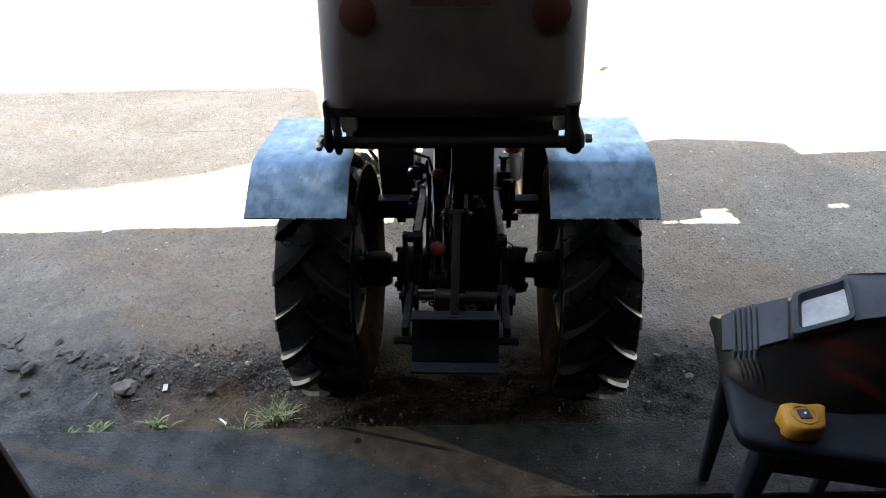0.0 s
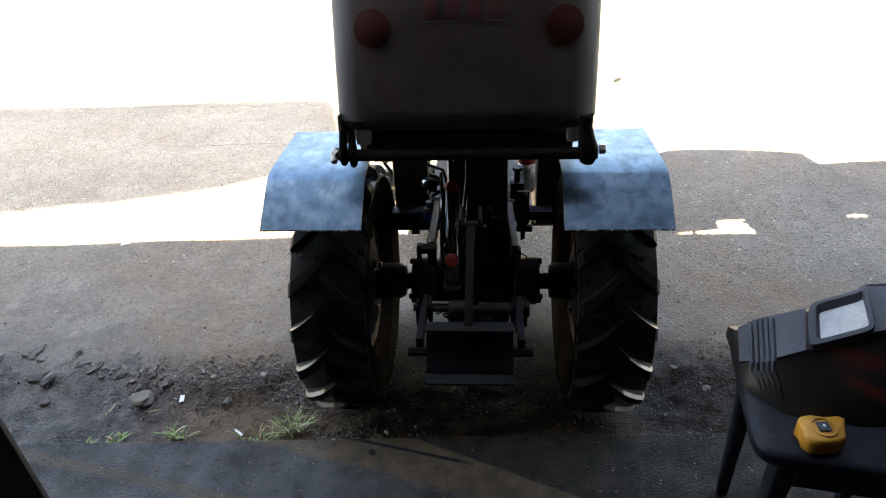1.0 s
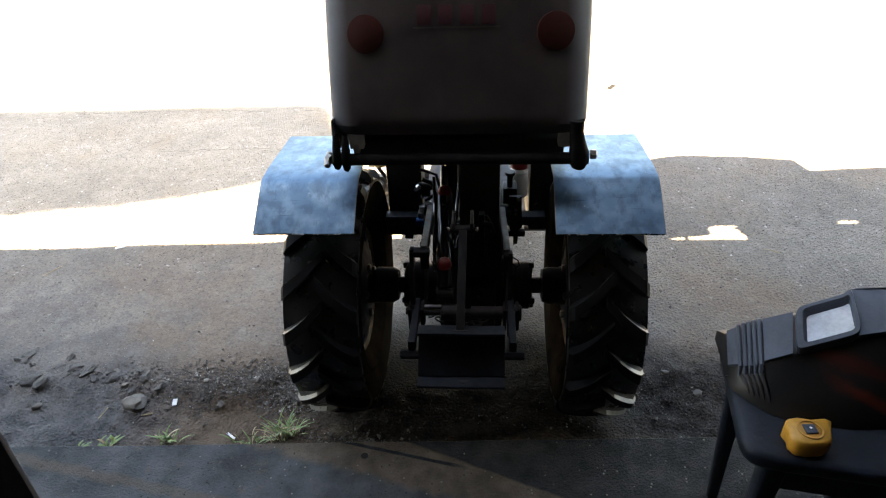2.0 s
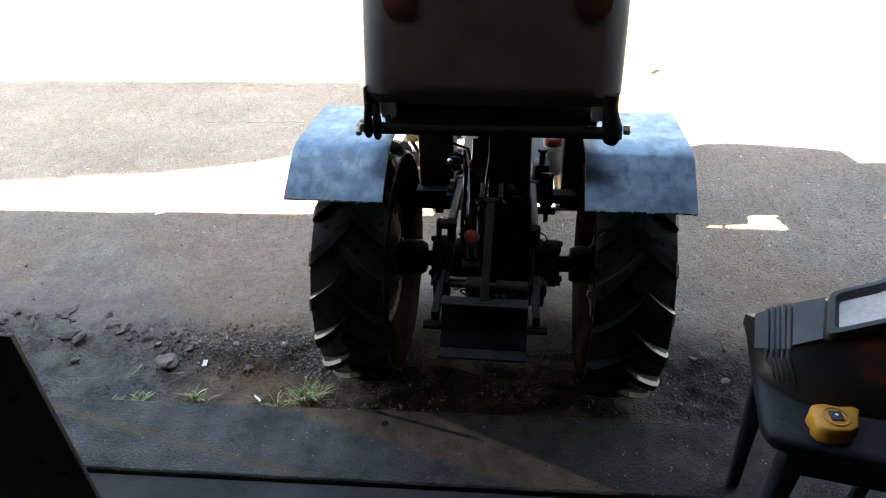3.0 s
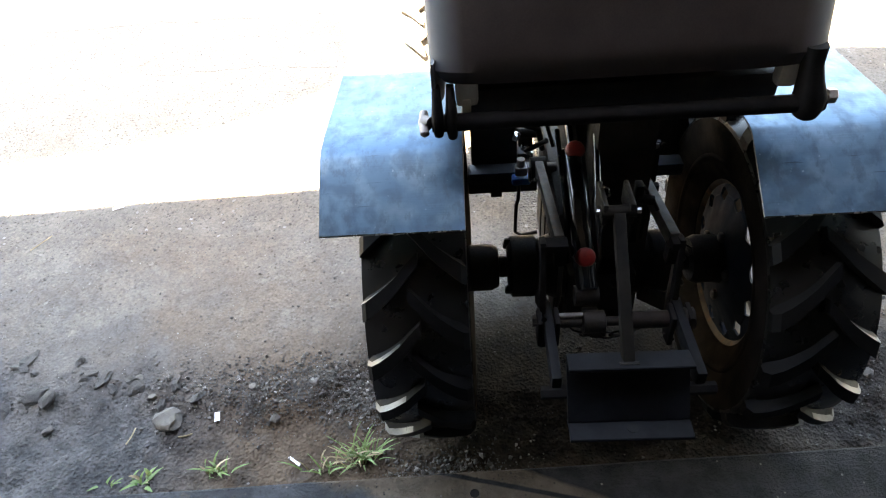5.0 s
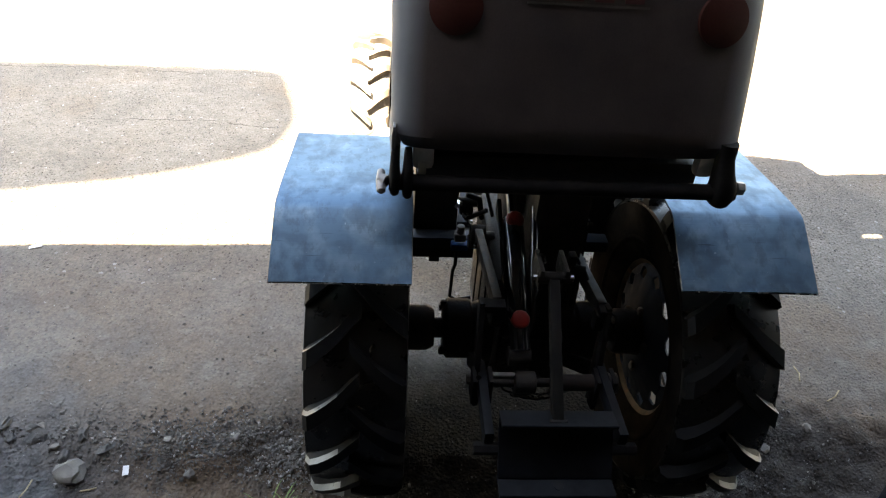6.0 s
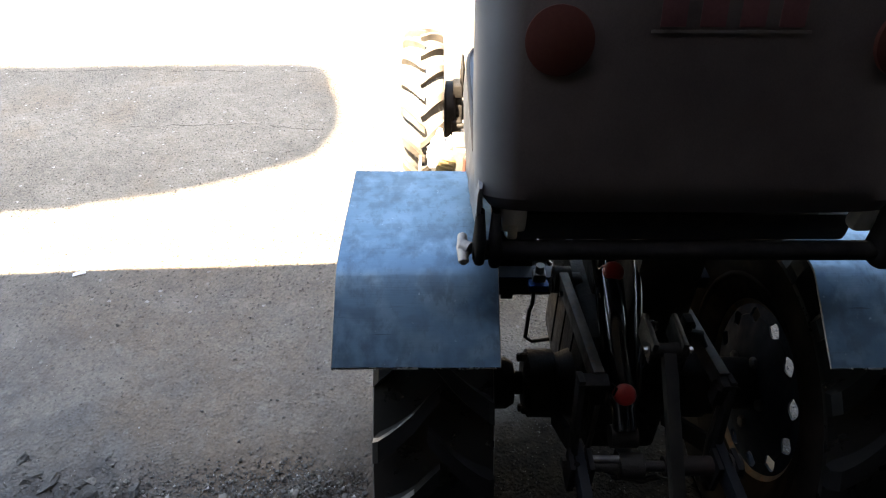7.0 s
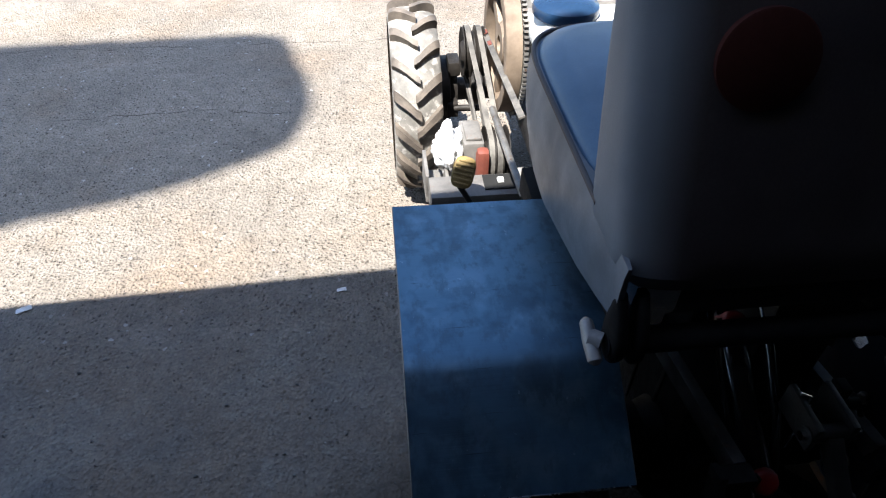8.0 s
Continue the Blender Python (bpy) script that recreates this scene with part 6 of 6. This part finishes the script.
# old board with holes by the gateway
board = thing("wooden_board", (-0.66, 0.72, 0.050), "dark old wooden board with round holes standing on end", "board")
sh = Shape().box((-0.785, 0.706, 0.050), (-0.591, 0.714, 0.668), 0.002)
part("plank", sh, WOOD, board)
for x, z, r in ((-0.640, 0.545, 0.009), (-0.655, 0.405, 0.010), (-0.626, 0.375, 0.006), (-0.70, 0.50, 0.008)):
    part("bolt_hole", Shape().lathe((x, 0.7062, z), (0, -1, 0), [(-0.002, r), (0.0006, r), (0.0008, r * 0.9)], 14), HOLE, board, "dark round hole")



# ---- stones, weeds and litter ----
def gz(x, y):
    return ground_height(x, y)


rng = random.Random(7)
for x, y, s in ((-0.88, 1.335, (0.040, 0.026, 0.018)), (-1.20, 1.40, (0.030, 0.018, 0.006)), (-1.28, 1.365, (0.028, 0.020, 0.007)), (-0.641, 1.333, (0.013, 0.011, 0.009)),
                (-1.145, 1.318, (0.015, 0.010, 0.008)), (-1.27, 1.50, (0.026, 0.013, 0.006)), (-0.70, 1.405, (0.011, 0.009, 0.006)), (-1.36, 1.44, (0.036, 0.020, 0.007)),
                (-0.98, 1.44, (0.014, 0.010, 0.006)), (-0.825, 1.385, (0.020, 0.012, 0.006)), (-0.93, 1.39, (0.012, 0.009, 0.006)), (-0.56, 1.41, (0.010, 0.008, 0.006)),
                (0.62, 1.40, (0.014, 0.010, 0.007)), (0.74, 1.45, (0.013, 0.010, 0.006)), (0.55, 1.47, (0.012, 0.009, 0.006))):
    flat = s[2] < 0.008 and s[0] > 0.018
    solid("asphalt_chunk" if flat else "stone", Shape().grab(blob(rng, (x, y, gz(x, y) + s[2] * 0.40), s, 0.42 if flat else 0.24, 2)), CHUNK if flat else STONE, "broken flat chunk of dark asphalt on the soil" if flat else "rough grey stone on the soil by the threshold", "stone", "stones by the threshold", angle=26 if s[2] > 0.015 else 18)

chunk_rng = random.Random(19)
for k in range(20):                                  # lumps along the broken edge of the asphalt
    x = -0.86 - 0.78 * (k + chunk_rng.random()) / 20
    y = 1.43 + chunk_rng.gauss(0, 0.035) + 0.03 * noise.noise((x * 5, 3, 0))
    w = chunk_rng.uniform(0.011, 0.028)
    size = (w, w * chunk_rng.uniform(0.5, 0.8), chunk_rng.uniform(0.006, 0.013))
    solid("asphalt_chunk", Shape().grab(blob(chunk_rng, (x, y, gz(x, y) - size[2] * 0.10), size, 0.42, 2)), CHUNK, "broken lump of dark asphalt along the crumbling edge", "asphalt chunk", "chunks of asphalt", angle=16)

small = Shape()
for k in range(16500):
    zone = rng.random()
    if zone < 0.44:
        x = -0.36 - abs(rng.gauss(0, 0.30))
        y = 1.400 + rng.gauss(0, 0.038) - 0.03 * (x + 0.6) + 0.04 * noise.noise((x * 6, 0, 0))
    elif zone < 0.58:
        x, y = 0.42 + abs(rng.gauss(0, 0.25)), 1.38 + rng.gauss(0, 0.09)
    elif zone < 0.65:
        x, y = rng.uniform(-1.5, 1.0), 1.30 + rng.gauss(0, 0.05)
    else:
        x, y = rng.uniform(-1.9, 1.7), 1.42 + 1.8 * rng.random() ** 1.15
    if y < 1.205 + SLANT * x or (0.18 < abs(x) < 0.42 and abs(y - 1.44) < 0.06):
        continue
    r = min(0.0013 + rng.expovariate(880), 0.0070) if zone < 0.44 else min(0.0011 + rng.expovariate(1050), 0.0056)
    t = Euler((rng.random() * 6, rng.random() * 6, rng.random() * 6)).to_matrix()
    q = [Vector((1, 0.1, 0)), Vector((-0.3, 0.9, 0.1)), Vector((-0.8, -0.5, 0)), Vector((0.2, -0.8, 0.2)), Vector((0.1, 0.1, 0.75)), Vector((-0.1, 0, -0.7))]
    c = Vector((x, y, gz(x, y) + r * 0.35))
    small.add([c + t @ (v * r * rng.uniform(0.75, 1.25)) for v in q], [(0, 1, 4), (1, 2, 4), (2, 3, 4), (3, 0, 4), (1, 0, 5), (2, 1, 5), (3, 2, 5), (0, 3, 5)])
for k in range(7000):                                # fine grit strewn over the packed ground
    x, y = rng.uniform(-1.6, 1.3), 1.40 + 0.65 * rng.random() ** 1.3
    if 0.18 < abs(x) < 0.42 and abs(y - 1.44) < 0.06:
        continue
    r = rng.uniform(0.0008, 0.0019)
    t = Euler((rng.random() * 6, rng.random() * 6, rng.random() * 6)).to_matrix()
    c = Vector((x, y, gz(x, y) + r * 0.4))
    small.add([c + t @ (v * r * rng.uniform(0.75, 1.25)) for v in q], [(0, 1, 4), (1, 2, 4), (2, 3, 4), (3, 0, 4), (1, 0, 5), (2, 1, 5), (3, 2, 5), (0, 3, 5)])
for k in range(500):                                 # rubble swept against the beam beside the wheel
    x, y = rng.gauss(-0.27, 0.07), 1.195 + abs(rng.gauss(0, 0.028))
    y += SLANT * x
    r = min(0.0014 + rng.expovariate(700), 0.008)
    t = Euler((rng.random() * 6, rng.random() * 6, rng.random() * 6)).to_matrix()
    c = Vector((x, y, gz(x, y) + r * 0.4))
    small.add([c + t @ (v * r * rng.uniform(0.75, 1.25)) for v in q], [(0, 1, 4), (1, 2, 4), (2, 3, 4), (3, 0, 4), (1, 0, 5), (2, 1, 5), (3, 2, 5), (0, 3, 5)])
solid("gravel", small, GRAVEL, "loose dark crumbs of gravel and asphalt", "gravel", kind="stuff", smooth=False)


def weed(x, y, blades, height, spread, broad, label):
    base = Vector((x, y, gz(x, y) - 0.003))
    th = thing("grass_tuft", base, label, "grass", "weeds along the threshold")
    for k in range(blades):
        a = rng.uniform(0, 2 * math.pi)
        lean = rng.uniform(0.25, 1.0) * spread
        h = height * rng.uniform(0.55, 1.1)
        w = broad * rng.uniform(0.7, 1.2)
        p0 = base + Vector((rng.gauss(0, spread * 0.25), rng.gauss(0, spread * 0.12), 0))
        d = Vector((math.cos(a), math.sin(a) * 0.7, 0))
        s = Vector((-d.y, d.x, 0)).normalized()
        loops = []
        for i in range(6):
            t = i / 5
            c = p0 + d * lean * t ** 1.6 + Vector((0, 0, h * (t - 0.35 * t ** 3)))
            ww = w * (0.7 + 0.6 * t) * (1 - t) ** 0.6 + 0.0002
            loops.append([c - s * ww, c + Vector((0, 0, -ww * 0.35)), c + s * ww, c + Vector((0, 0, ww * 0.1))])
        part("blade", Shape().rings(loops), GRASS if rng.random() < 0.88 else STRAW, th)
    return th


weed(-0.438, 1.225, 60, 0.088, 0.068, 0.0022, "green tuft of grass growing along the threshold")
weed(-0.52, 1.216, 16, 0.06, 0.055, 0.0028, "small tuft of grass growing along the threshold")
weed(-0.735, 1.208, 18, 0.060, 0.048, 0.0034, "small green weed growing along the threshold")
weed(-0.90, 1.200, 12, 0.036, 0.050, 0.0060, "low broad-leaved weed along the threshold")
weed(-0.965, 1.196, 5, 0.020, 0.035, 0.0040, "low broad-leaved weed along the threshold")


def scrap(x, y, w, d, turn, name, material, label, category):
    sh = Shape()
    m = pose(x, y, gz(x, y) + 0.004, 3, -4, turn)
    loops = [[m @ Vector((u * w / 2, v * d / 2, 0.003 * noise.noise((u * 2 + x * 9, v * 2, 0)) + h)) for u, v in ((-1, -1), (0.1, -0.9), (1, -1.0), (0.9, 1), (-0.1, 0.9), (-1, 0.8))] for h in (0, 0.0012)]
    return solid(name, sh.rings(loops), material, label, category, "litter on the yard", smooth=False)


scrap(-0.772, 1.345, 0.012, 0.030, 12, "paper_scrap", PAPER, "white scrap of paper on the soil", "litter")
scrap(-0.537, 2.069, 0.024, 0.011, 4, "paper_scrap", PAPER, "white scrap of paper on the asphalt", "litter")
scrap(-1.274, 2.075, 0.035, 0.016, 20, "paper_scrap", PAPER, "white scrap of paper on the asphalt", "litter")
scrap(-0.58, 1.232, 0.034, 0.006, -38, "paper_scrap", PAPER, "thin white scrap on the soil", "litter")
scrap(0.784, 3.765, 0.07, 0.030, 50, "dry_leaf", DULL_BLACK, "curled dark dry leaf on the sunlit asphalt", "leaf")
for x, y, a, ln in ((-1.45, 1.93, 60, 0.07), (0.86, 1.55, 35, 0.06), (0.80, 1.62, 80, 0.05), (1.05, 2.06, -30, 0.05), (-0.95, 1.30, 80, 0.04), (-0.83, 1.30, 15, 0.03)):
    d = Vector((math.cos(radians(a)), math.sin(radians(a)), 0))
    c = Vector((x, y, gz(x, y) + 0.005))
    solid("straw", Shape().tube([c - d * ln / 2, c + Vector((0.004, -0.003, 0.003)), c + d * ln / 2], 0.0016, 6), STRAW, "dry straw lying on the ground", "straw", "straws on the ground")
